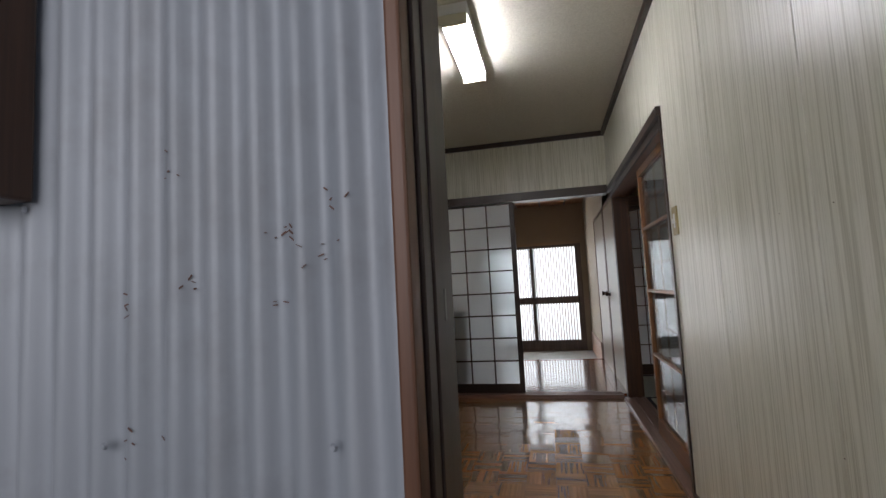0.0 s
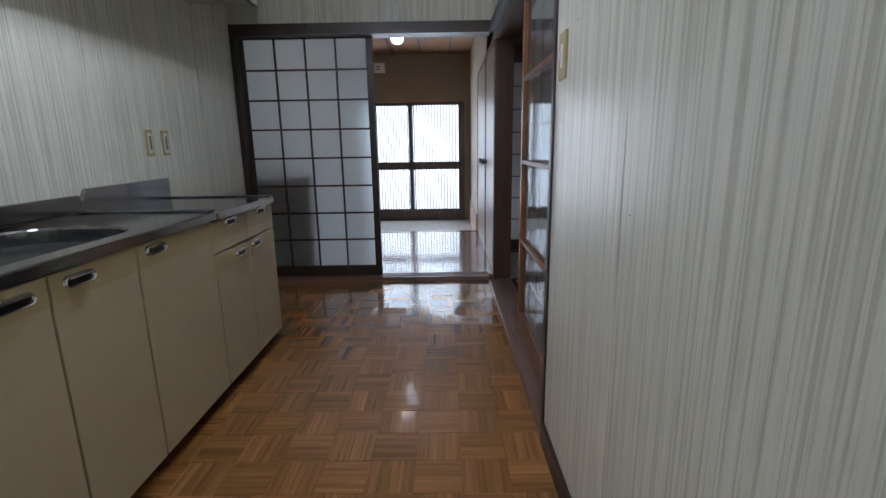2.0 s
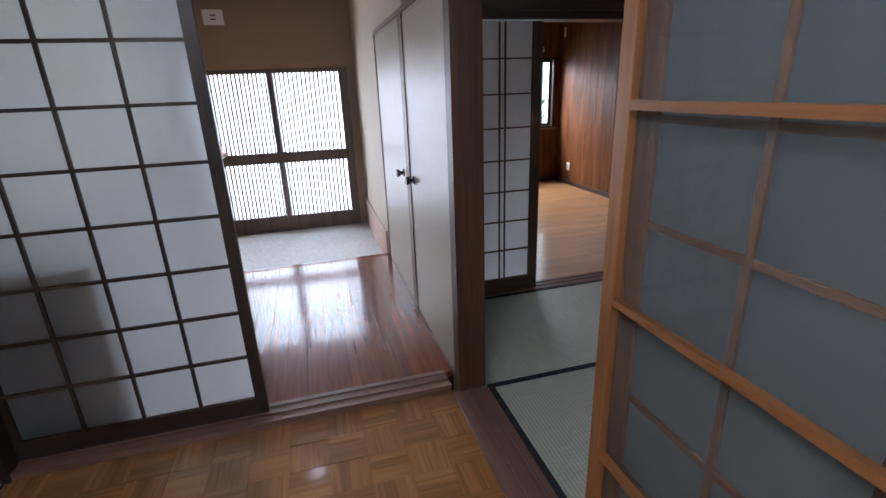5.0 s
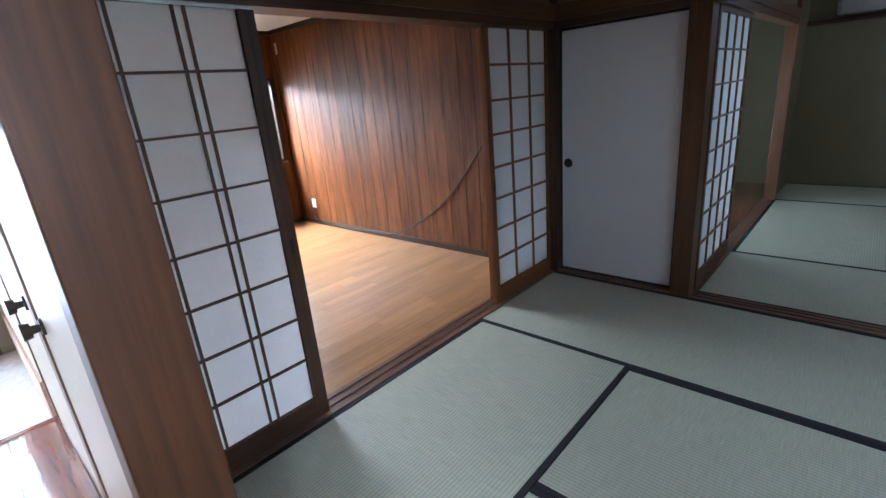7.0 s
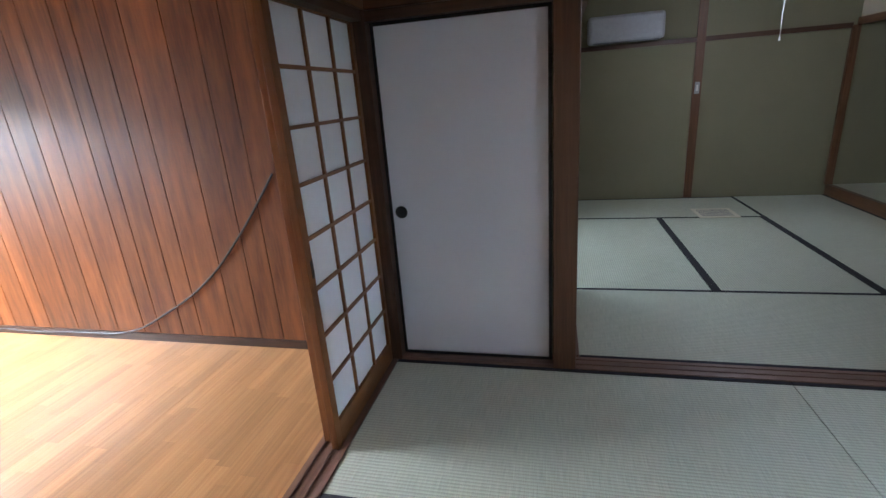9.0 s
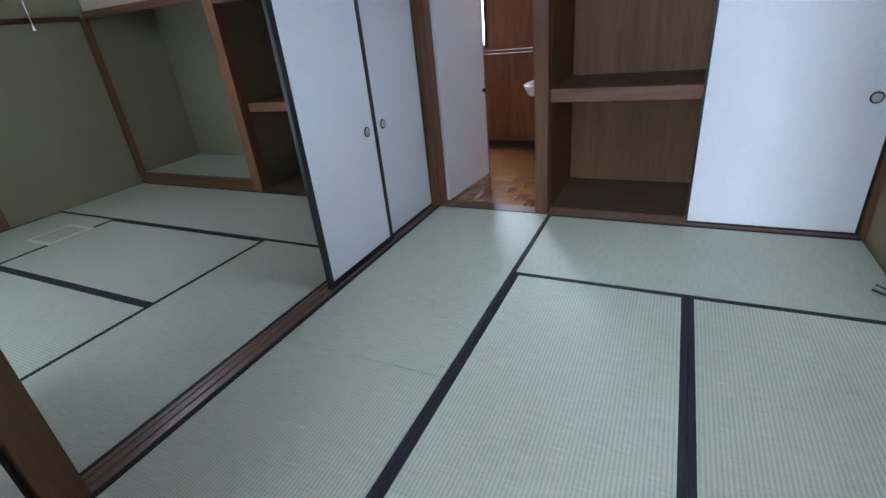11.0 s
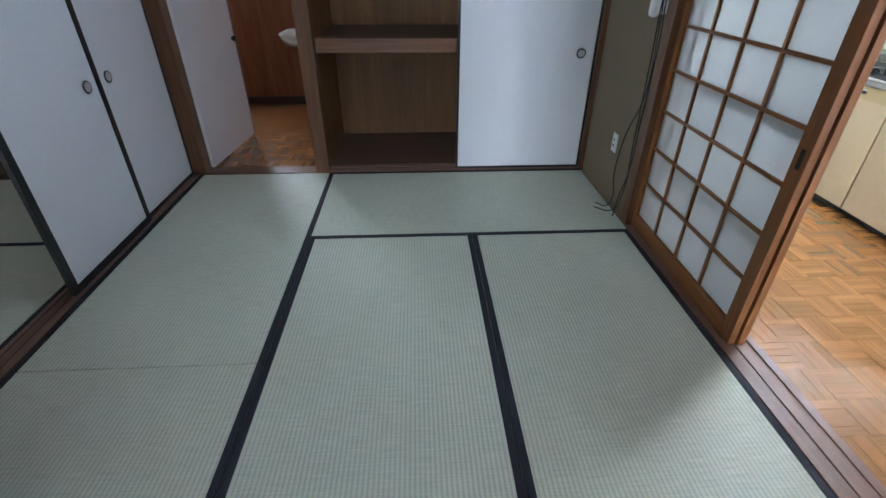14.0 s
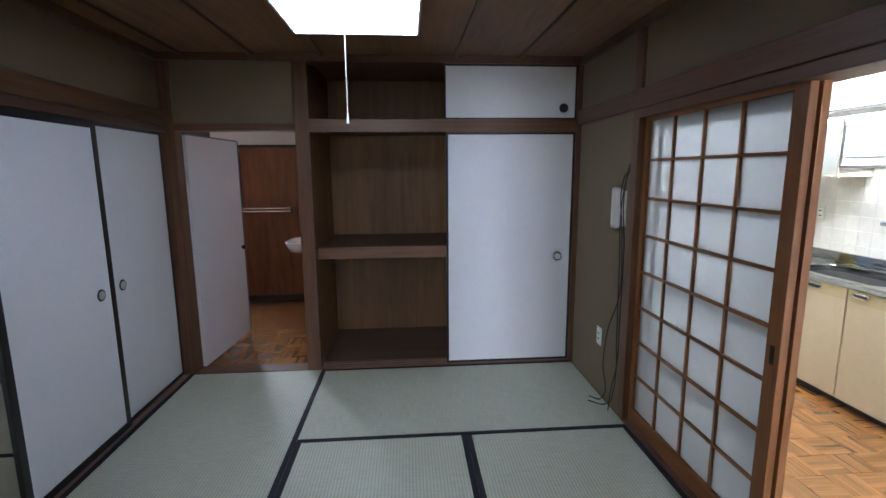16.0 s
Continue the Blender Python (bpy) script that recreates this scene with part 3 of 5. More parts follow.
# closet and washroom behind the south side
for i, a in enumerate(((-0.10, 1.945, -0.955, -0.86), (-0.10, 0.0, -0.86, 0.0), (1.945, 2.045, -0.955, -0.10))):
    struct("wall_closet_%d" % (i + 1), boxes((*a, -0.05, CT)), M["ply"], "brown plywood lining of the closet", "wall")
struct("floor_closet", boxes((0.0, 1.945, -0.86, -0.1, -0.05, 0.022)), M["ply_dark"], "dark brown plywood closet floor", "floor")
struct("ceiling_closet", boxes((0.0, 1.945, -0.86, -0.002, CT - 0.012, CT + 0.02)), M["ply"], "brown plywood closet top", "ceiling")
struct("wall_washroom_south", boxes((1.0, 3.9, -2.22, -2.12, -0.3, 1.14), (1.0, 3.18, -2.22, -2.12, 1.14, 1.66), (3.5, 3.9, -2.22, -2.12, 1.14, 1.66), (1.0, 3.9, -2.22, -2.12, 1.66, 2.25)), M["wash_panel"], "orange-brown wood-grain wall panels of the washroom", "wall")
struct("wall_washroom_sides", boxes((3.9, 4.0, -2.22, -0.12, -0.3, 2.25), (1.95, 2.045, -2.12, -0.955, -0.3, 2.25), (2.95, 4.0, -0.12, -0.065, -0.3, 2.25)), M["wash_panel"], "orange-brown wood-grain wall panels of the washroom", "wall")
struct("baseboard_washroom", boxes((2.05, 3.9, -2.12, -2.10, -0.02, 0.05)), M["dark_x"], "dark skirting board", "baseboard")
struct("trim_washroom", boxes((2.05, 3.9, -2.12, -2.10, 1.76, 1.79)), M["dark_x"], "dark cornice strip", "trim")
struct("wall_washroom_upper", boxes((2.045, 3.9, -2.121, -2.115, 1.79, 2.1)), M["white"], "white board above the wood panels", "wall")
struct("ceiling_washroom", boxes((1.99, 4.0, -2.22, -0.08, 2.1, 2.15)), M["white"], "white board washroom ceiling", "ceiling")

# panelled room
WE = struct("wall_panelled_east", boxes((XW + 0.008, XW + 0.02, RY + 0.14, YW + 0.1, -0.3, CW)), M["dark_z"], "glossy red-brown wood plank panelling with dark grooves", "wall")
WN = struct("wall_panelled_north", boxes((0, 1.0, YW + 0.008, YW + 0.1, -0.3, CW), (2.97, XW + 0.02, YW + 0.008, YW + 0.1, -0.3, CW), (1.0, 2.97, YW + 0.008, YW + 0.1, -0.3, 0.78), (1.0, 2.97, YW + 0.008, YW + 0.1, 1.74, CW)), M["dark_z"], "red-brown wood panelling round the window", "wall")
struct("wall_panelled_west", boxes((-0.004, 0.04, RY + 0.14, YW + 0.1, -0.3, CW)), M["panel"], "red-brown wood panelling", "wall")
struct("ceiling_panelled", boxes((0, XW + 0.02, RY + 0.12, YW + 0.1, CW, CW + 0.06)), M["white"], "white board ceiling with dark strips", "ceiling")
struct("trim_panelled_ceiling", boxes((XW - 0.03, XW, RY + 0.14, YW, CW - 0.045, CW), (0.04, XW - 0.03, YW - 0.03, YW, CW - 0.045, CW),
                                      (1.5, 2.35, 6.15, 6.19, CW - 0.02, CW), (1.5, 2.35, 5.2, 5.24, CW - 0.02, CW)), M["dark_y"], "dark cornice and ceiling strips", "trim")
struct("baseboard_panelled", boxes((XW - 0.015, XW, RY + 0.14, YW, ZW, ZW + 0.055), (0.04, XW - 0.015, YW - 0.015, YW, ZW, ZW + 0.055)), M["dark_y"], "dark grey-brown skirting board", "baseboard")

# tatami room 2 and corridor
struct("wall_room_2_east", boxes((X2B, X2B + 0.1, -0.95, 3.9, -0.1, C2)), M["olive"], "olive-beige sand-plastered wall", "wall")
struct("wall_room_2_north", boxes((5.93, X2B, 2.94, 3.0, -0.05, C2), (3.03, 5.93, 2.94, 3.0, ZD + 0.05, C2)), M["olive"], "olive-beige sand-plastered wall", "wall")
struct("wall_room_2_south", boxes((5.05, X2B, -0.10, -0.05, 1.87, C2), (3.0, 4.93, -0.10, -0.05, ZD + 0.1, C2)), M["sand_pale"], "pale plaster above the alcove", "wall")
struct("wall_alcove", boxes((4.95, X2B, -0.95, -0.86, -0.1, C2), (4.95, 5.02, -0.86, -0.1, -0.1, C2)), M["olive"], "olive-beige plaster of the alcove", "wall")
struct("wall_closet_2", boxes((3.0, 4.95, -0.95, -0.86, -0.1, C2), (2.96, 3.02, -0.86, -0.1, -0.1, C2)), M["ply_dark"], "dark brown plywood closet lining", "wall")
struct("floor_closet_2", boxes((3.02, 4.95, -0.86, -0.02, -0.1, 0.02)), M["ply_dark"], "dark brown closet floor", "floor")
struct("floor_alcove", boxes((5.02, X2B, -0.86, -0.05, -0.1, 0.115)), M["tat_x"], "raised alcove floor covered with rush matting", "floor")
struct("trim_alcove_front", boxes((5.05, X2B, -0.055, 0.0, -0.05, 0.12), bevel=0.003), M["brown_x"], "brown wooden front beam of the alcove", "trim")
struct("trim_alcove_post", boxes((4.93, 5.05, -0.10, 0.01, -0.05, C2), bevel=0.006), M["pine_dark_z"], "brown wooden alcove post", "trim")
struct("trim_alcove_lintel", boxes((5.05, X2B, -0.10, -0.03, 1.80, 1.87)), M["brown_x"], "brown wooden alcove lintel", "trim")
struct("trim_alcove_corner", boxes((X2B - 0.03, X2B, -0.055, 0.02, 0.12, 1.80)), M["brown_z"], "brown corner post", "trim")
struct("trim_room_2_post", boxes((X2B - 0.022, X2B + 0.01, 1.415, 1.505, -0.05, C2)), M["brown_z"], "brown wooden wall post", "trim")
struct("trim_room_2_rail", boxes((X2B - 0.025, X2B, 0.02, 1.415, ZD + 0.02, ZD + 0.07), (X2B - 0.025, X2B, 1.505, 2.94, ZD + 0.02, ZD + 0.07)), M["brown_dark_y"], "brown wall rail", "trim")
struct("trim_room_2_corner", boxes((5.90, 6.0, 2.90, 3.01, -0.05, C2), bevel=0.004), M["brown_z"], "brown wooden post", "trim")
struct("trim_room_2_north_lintel", boxes((3.03, 5.9, 2.91, 3.01, ZD, ZD + 0.05), (3.03, 5.9, 2.90, 2.935, ZD + 0.05, ZD + 0.14)), M["brown_x"], "brown grooved lintel", "trim")
struct("trim_closet_2_head", boxes((3.02, 4.93, -0.10, 0.0, ZD, ZD + 0.1)), M["brown_x"], "brown closet head", "trim")
struct("ceiling_room_2", boxes((3.0, X2B, -0.95, 3.0, C2, C2 + 0.05)), M["ceil_dark"], "brown board ceiling", "ceiling")
struct("wall_corridor", boxes((3.10, 3.4, 3.86, 3.96, -0.3, C2), (5.9, 7.0, 3.86, 3.96, -0.3, C2), (3.4, 5.9, 3.86, 3.96, 1.8, C2), (3.03, 3.10, 3.06, 3.96, -0.3, C2)), M["olive"], "olive-beige corridor wall", "wall")
struct("ceiling_corridor", boxes((3.0, 7.0, 3.0, 3.96, C2 - 0.2, C2 - 0.15)), M["ceil_dark"], "brown board corridor ceiling", "ceiling")
struct("window_corridor", boxes((3.4, 5.9, 3.90, 3.905, 0.0, 1.8)), M["door_glass"], "frosted corridor glass", "window")

# ---------------------------------------------------------------- sliding doors


def slab(bm, along, a0, a1, p0, p1, z0, z1, bevel=0.0):
    """A box whose long side runs along x or y at a plane p0..p1."""
    return box(bm, a0, a1, p0, p1, z0, z1, bevel) if along == "x" else box(bm, p0, p1, a0, a1, z0, z1, bevel)


def lattice_door(name, label, along, a0, a1, plane, z0, z1, xs, zs, tone, pane, face, pull=None, wide=0.009, shadow_bars=(), group="lattice sliding doors", both=False):
    """Sliding door with a grid of thin bars and a pane in every opening. xs, zs: the edges of the panes; face: the side (+1, -1) of the bars."""
    at = ((a0 + a1) / 2, plane, z0) if along == "x" else (plane, (a0 + a1) / 2, z0)
    d = thing(name, label, "sliding door", group, at)
    t = 0.015
    mz, ma = M[tone + "_z"], M[tone + "_" + along]
    for u0, u1 in ((a0, xs[0]), (xs[-1], a1)):
        part("stile", slab(bmesh.new(), along, u0, u1, plane - t, plane + t, z0, z1, 0.002), mz, d)
    part("bottom_rail", slab(bmesh.new(), along, xs[0], xs[-1], plane - t, plane + t, z0, zs[0], 0.001), ma, d)
    part("top_rail", slab(bmesh.new(), along, xs[0], xs[-1], plane - t, plane + t, zs[-1], z1, 0.001), ma, d)
    f0, f1 = sorted((plane + face * 0.001, plane + face * 0.013))
    for z in zs[1:-1]:
        part("crossbar", slab(bmesh.new(), along, xs[0], xs[-1], f0, f1, z - wide / 2, z + wide / 2), ma, d)
    # the added positions draw as bars what a hidden door's bars cast as shadow
    for u in (*xs[1:-1], *shadow_bars):
        part("upright_bar", slab(bmesh.new(), along, u - wide / 2, u + wide / 2, f0 + 0.001, f1 + 0.001, zs[0], zs[-1]), mz, d)
    if both:
        g0, g1 = sorted((plane - face * 0.006, plane - face * 0.0135))
        for z in zs[1:-1]:
            part("crossbar", slab(bmesh.new(), along, xs[0], xs[-1], g0, g1, z - wide / 2, z + wide / 2), ma, d)
        for u in xs[1:-1]:
            part("upright_bar", slab(bmesh.new(), along, u - wide / 2, u + wide / 2, g0 - 0.001, g1 - 0.001, zs[0], zs[-1]), mz, d)
    p0, p1 = sorted((plane - face * 0.001, plane - face * 0.004))
    for u0, u1 in zip(xs, xs[1:]):
        for v0, v1 in zip(zs, zs[1:]):
            part("pane", slab(bmesh.new(), along, u0, u1, p0, p1, v0, v1), M[pane], d)
    if pull:
        u, z = pull
        q0, q1 = sorted((plane + face * (t - 0.002), plane + face * (t + 0.002)))
        part("finger_pull", slab(bmesh.new(), along, u - 0.009, u + 0.009, q0, q1, z - 0.035, z + 0.035), M["lacquer"], d, "recessed dark finger pull")
    return d


def even(a, b, n):
    return [a + (b - a) * i / n for i in range(n + 1)]


PLAN = KITCHEN
lattice_door("sliding_door", "dark wooden lattice sliding door with frosted panes", "x", -1.85, -0.945, 3.095, 0.012, ZD - 0.06, even(-1.826, -0.99, 4), even(0.09, 1.687, 8), "dark", "frost", -1, None, 0.012)
PLAN = Matrix()
lattice_door("sliding_door", "honey-brown wooden lattice sliding door with milky panes, slid open", "y", 0.905, 1.95, -0.032, 0.006, ZD, [0.945, 1.178, 1.412, 1.648, 1.884], even(0.096, 1.734, 8), "amber", "milky", 1, (1.918, 0.82), 0.014, both=True)
# last two positions: solid bars for a rear door's shadows on the paper
lattice_door("sliding_door", "dark-framed paper lattice door lit from behind", "x", 0.03, 0.775, RY + 0.045, 0.006, ZD, [0.075, 0.30, 0.53, 0.71], even(0.112, 1.755, 8), "brown_dark", "paper", -1, (0.745, 0.85), 0.009, (0.493, 0.263))
lattice_door("sliding_door", "honey-brown lattice door with white paper panes", "x", 2.165, 2.895, RY + 0.045, 0.006, ZD, [2.212, 2.43, 2.658, 2.865], even(0.118, 1.75, 8), "amber", "paper", -1, (2.2, 0.82), 0.014)
lattice_door("sliding_door", "honey-brown lattice door with white paper panes, slid behind another", "x", 2.205, 2.89, RY + 0.1, 0.006, ZD, [2.25, 2.45, 2.66, 2.85], even(0.118, 1.75, 8), "amber", "paper", -1, None, 0.014)
lattice_door("sliding_door", "brown lattice door with white paper panes beside the corridor", "x", 3.04, 3.95, 2.955, 0.006, ZD, even(3.08, 3.91, 4), even(0.118, 1.72, 8), "brown", "paper", -1, None, 0.012)

# kitchen-side door: four wide panes between slim rails
kd = thing("glass_sliding_door", "brown-framed sliding door with rippled frosted glass, slid open", "sliding door", "lattice sliding doors", (-0.071, 1.47, 0))
for a, b in ((1.02, 1.06), (1.915, 1.957)):
    part("stile", boxes((-0.086, -0.056, a, b, 0.006, ZD), bevel=0.002), M["amber_z"], kd)
part("bottom_rail", boxes((-0.086, -0.056, 1.06, 1.915, 0.006, 0.11)), M["amber_y"], kd)
part("top_rail", boxes((-0.086, -0.056, 1.06, 1.915, ZD - 0.05, ZD)), M["amber_y"], kd)
zz = [0.11, 0.525, 0.94, 1.35, ZD - 0.05]
for z in zz[1:-1]:
    part("crossbar", boxes((-0.0855, -0.07, 1.06, 1.915, z - 0.009, z + 0.009)), M["amber_y"], kd)
for a, b in zip(zz, zz[1:]):
    part("pane", boxes((-0.068, -0.064, 1.06, 1.915, a, b)), M["ripple"], kd).visible_shadow = False


def ring_pull(d, p, axis, side, dark=False):
    """Round recessed pull of a fusuma door."""
    n = Vector((side, 0, 0)) if axis == "x" else Vector((0, side, 0))
    p = Vector(p)
    o = part("ring_pull", cyl(bmesh.new(), p, p + n * 0.004, 0.033, 0.031, 28), M["lacquer"], d, "round black pull" if dark else "round metal pull with a dark rim", True)
    part("pull_cup", cyl(bmesh.new(), p + n * 0.004, p + n * 0.0055, 0.025, 0.024, 24), M["black" if dark else "pull_metal"], o)
    return o


def fusuma(label, along, a0, a1, plane, z0, z1, side, pull, dark=False, group="fusuma doors", edge=0.016):
    at = ((a0 + a1) / 2, plane, z0) if along == "x" else (plane, (a0 + a1) / 2, z0)
    d = thing("fusuma_door", label, "fusuma door", group, at)
    part("paper_panel", slab(bmesh.new(), along, a0 + edge, a1 - edge, plane - 0.009, plane + 0.009, z0 + edge, z1 - edge), M["fusuma"], d)
    for u0, u1 in ((a0, a0 + edge), (a1 - edge, a1)):
        part("side_frame", slab(bmesh.new(), along, u0, u1, plane - 0.012, plane + 0.012, z0, z1, 0.002), M["lacquer"], d)
    for v0, v1 in ((z0, z0 + edge), (z1 - edge, z1)):
        part("cross_frame", slab(bmesh.new(), along, a0 + edge, a1 - edge, plane - 0.0115, plane + 0.0115, v0, v1), M["lacquer"], d)
    u, z = pull
    ring_pull(d, (u, plane + side * 0.009, z) if along == "x" else (plane + side * 0.009, u, z), "y" if along == "x" else "x", side, dark)
    return d


fusuma("white paper fusuma door in a thin black frame, closed", "y", 3.065, 3.892, 2.965, 0.02, ZD, -1, (3.83, 0.85), True)
fusuma("white fusuma door with black edging, slid half open", "y", 0.715, 1.48, 2.937, 0.006, ZD, -1, (0.835, 0.83), edge=0.04)
fusuma("white fusuma door with black edging beside the corner post", "y", -0.01, 0.735, 2.966, 0.006, ZD, -1, (0.592, 0.83), edge=0.02)
fusuma("white paper closet door in a thin black frame, closed", "x", 0.037, 0.99, -0.03, 0.012, ZD, 1, (0.141, 0.835), group="closet doors")
fusuma("small white paper door of the upper closet", "x", 0.037, 1.0, -0.03, 1.845, 2.222, 1, (0.13, 1.925), True, group="closet doors", edge=0.012)

# washroom door, standing open
wd = thing("hinged_door", "white hinged door with grey edging, standing open", "door", "", (2.845, -0.11, 0.012))
part("leaf", box(bmesh.new(), 2.832, 2.858, -0.92, -0.11, 0.015, ZD - 0.01, 0.001), M["fusuma"], wd)
part("edging", boxes((2.8285, 2.8615, -0.935, -0.92, 0.012, ZD - 0.006), (2.8285, 2.8615, -0.92, -0.11, ZD - 0.01, ZD)), M["grey_edge"], wd, "grey metal edging")
k = part("knob", cyl(bmesh.new(), (2.832, -0.875, 0.82), (2.80, -0.875, 0.82), 0.016, 0.022, 18), M["lacquer"], wd, "round black knob", True)
wd.rotation_euler = (0, 0, radians(-5.0))

# closet insides
sh = thing("closet_shelf", "brown wooden closet shelf with a worn front edge", "shelf", "closet shelves", (0.98, -0.48, 0.84))
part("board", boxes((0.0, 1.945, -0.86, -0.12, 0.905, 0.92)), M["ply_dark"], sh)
part("front_rail", boxes((0.99, 1.945, -0.12, -0.075, 0.835, 0.925), bevel=0.003), M["brown_x"], sh, "worn brown front rail")
sh = thing("closet_shelf", "brown wooden board between closet and top cupboard", "shelf", "closet shelves", (0.98, -0.48, 1.755))
part("board", boxes((0.0, 1.945, -0.86, -0.11, 1.80, 1.82)), M["ply"], sh)
part("front_rail", boxes((0.037, 1.945, -0.11, 0.0, ZD, 1.845), bevel=0.003), M["brown_x"], sh, "brown head rail")
struct("trim_closet_top", boxes((0.035, 1.945, -0.10, 0.0, 2.222, CT)), M["brown_x"], "brown rail under the ceiling", "trim")

sh = thing("closet_shelf", "brown wooden shelf in the open closet beside the alcove", "shelf", "closet shelves", (3.97, -0.48, 0.80))
part("board", boxes((3.02, 4.95, -0.86, -0.14, 0.86, 0.88)), M["ply_dark"], sh)
part("front_rail", boxes((3.02, 4.93, -0.14, -0.095, 0.80, 0.885), bevel=0.003), M["pine_dark_x"], sh, "worn brown front rail")

# ---------------------------------------------------------------- tatami mats


def tatami_mat(x0, x1, y0, y1, run):
    m = thing("tatami_mat", "pale green woven rush tatami mat with black cloth borders", "tatami mat", "tatami mats", ((x0 + x1) / 2, (y0 + y1) / 2, -0.05))
    g = 0.0015
    part("rush_cover", box(bmesh.new(), x0 + g, x1 - g, y0 + g, y1 - g, -0.05, 0.0, 0.002), M["tat_" + run], m)
    w = 0.03
    strips = ((x0 + g, x1 - g, y0 + g, y0 + w), (x0 + g, x1 - g, y1 - w, y1 - g)) if run == "x" else ((x0 + g, x0 + w, y0 + g, y1 - g), (x1 - w, x1 - g, y0 + g, y1 - g))
    for a in strips:
        part("cloth_border", boxes((*a, -0.03, 0.0025), bevel=0.001), M["cloth"], m, "black cloth border")


W, XA, XB, X0 = MAT, 0.966, 1.914, 0.02
for a in ((X0, XB, 0, W, "x"), (X0, XA, W, 3 * W, "y"), (XA, XB, W, 3 * W, "y"), (X0, XB, 3 * W, 4 * W, "x"), (XB, 2.905, 0, 2 * W, "y"), (XB, 2.905, 2 * W, 4 * W, "y")):
    tatami_mat(*a)
for a in ((3.02, 3.99, W, 2.92, "y"), (3.99, 5.92, W, 1.965, "x"), (3.99, 5.92, 1.965, 2.92, "x"), (5.92, 6.88, W, 2.92, "y"), (3.02, 4.96, 0.0, W, "x"), (4.96, 6.88, 0.0, W, "x")):
    tatami_mat(*a)
fl = thing("floor_inlay", "small framed panel set in the tatami, cream rim and dark centre", "floor hatch", "", (6.1, 1.37, 0.0))
part("rim", boxes((5.90, 6.29, 1.18, 1.22, 0.0, 0.006), (5.90, 6.29, 1.53, 1.57, 0.0, 0.006), (5.90, 5.95, 1.22, 1.53, 0.0, 0.006), (6.24, 6.29, 1.22, 1.53, 0.0, 0.006)), M["plastic"], fl)
part("plate", boxes((5.95, 6.24, 1.22, 1.53, 0.0, 0.003)), M["grey_edge"], fl)
for i in range(7):
    part("slat", boxes((5.96 + 0.04 * i, 5.975 + 0.04 * i, 1.225, 1.525, 0.003, 0.0055)), M["plastic"], fl)

# ---------------------------------------------------------------- kitchen
PLAN = KITCHEN
FX = -1.335                    # cabinet fronts


def pill(y, z, w, h, x, seg=8):
    """Corners of an upright rounded oblong in the plane x."""
    r, out = h / 2, []
    for s, a0 in ((1, -90), (-1, 90)):
        for k in range(seg + 1):
            a = radians(a0 + 180 * k / seg)
            out.append((x, y + s * (w / 2 - r) + r * math.cos(a), z + r * math.sin(a)))
    return out


def rim(bm, y, z, w, h, wall, x0, x1):
    """Raised oblong ring."""
    o0, o1 = pill(y, z, w, h, x0), pill(y, z, w - 0.004, h - 0.004, x1)
    i1, i0 = pill(y, z, w - 2 * wall, h - 2 * wall, x1), pill(y, z, w - 2 * wall - 0.003, h - 2 * wall - 0.003, x0 + 0.0005)
    rings = [[bm.verts.new(p) for p in r] for r in (o0, o1, i1, i0)]
    for a, b in zip(rings, rings[1:]):
        for k in range(len(a)):
            m = (k + 1) % len(a)
            bm.faces.new((a[k], a[m], b[m], b[k]))
    return bm


def bow_handle(d, y, z, w=0.1):
    """Oblong chrome cup handle with a raised rim and a bar across its top."""
    h = part("handle", rim(bmesh.new(), y, z, w, 0.032, 0.0035, FX + 0.001, FX + 0.013), M["chrome"], d, "oblong chrome cup handle", True)
    # flat black face: the dark hollow of the cup put in as colour
    bm = bmesh.new()
    bm.faces.new([bm.verts.new(p) for p in pill(y, z, w - 0.011, 0.022, FX + 0.0022)])
    part("recess", bm, M["lacquer"], h)
    part("grip", cyl(bmesh.new(), (FX + 0.012, y - w / 2 + 0.012, z + 0.009), (FX + 0.012, y + w / 2 - 0.012, z + 0.009), 0.0035, seg=10), M["chrome"], h)


def base_unit(label, y0, y1, fronts, z1=0.69):
    """Steel-edged base cabinet: fronts are (name, y0, y1, z0, z1, handles)."""
    u = thing("base_cabinet", label, "cabinet", "kitchen base cabinets", (-1.6, (y0 + y1) / 2, ZK))
    part("body", boxes((XL + 0.02, FX - 0.02, y0, y1, 0.035, z1)), M["kick"], u)
    part("kickboard", boxes((XL + 0.02, FX - 0.06, y0, y1, ZK, 0.035)), M["kick"], u, "black recessed kickboard")
    for name, a, b, c, e, handles in fronts:
        f = part(name, boxes((FX - 0.018, FX, a + 0.0035, b - 0.0035, c + 0.004, e - 0.004), bevel=0.002), M["cream"], u)
        part("grip_lip", boxes((FX, FX + 0.0015, a + 0.004, b - 0.004, e - 0.075, e - 0.006)), M["cream_dull"], f)
        for y, z in handles:
            bow_handle(f, y, z)
    return u


base_unit("cream kitchen drawer cabinet with three drawers and chrome handles", -0.105, 0.297, [("drawer", -0.105, 0.297, 0.547, 0.705, [(0.074, 0.661)]), ("drawer", -0.105, 0.297, 0.403, 0.547, [(0.074, 0.522)]), ("drawer", -0.105, 0.297, 0.03, 0.403, [(0.20, 0.375)])])
base_unit("cream kitchen sink cabinet with two doors", 0.299, 0.908, [("cabinet_door", 0.299, 0.60, 0.03, 0.705, [(0.507, 0.667)]), ("cabinet_door", 0.60, 0.908, 0.03, 0.705, [(0.686, 0.671)])])
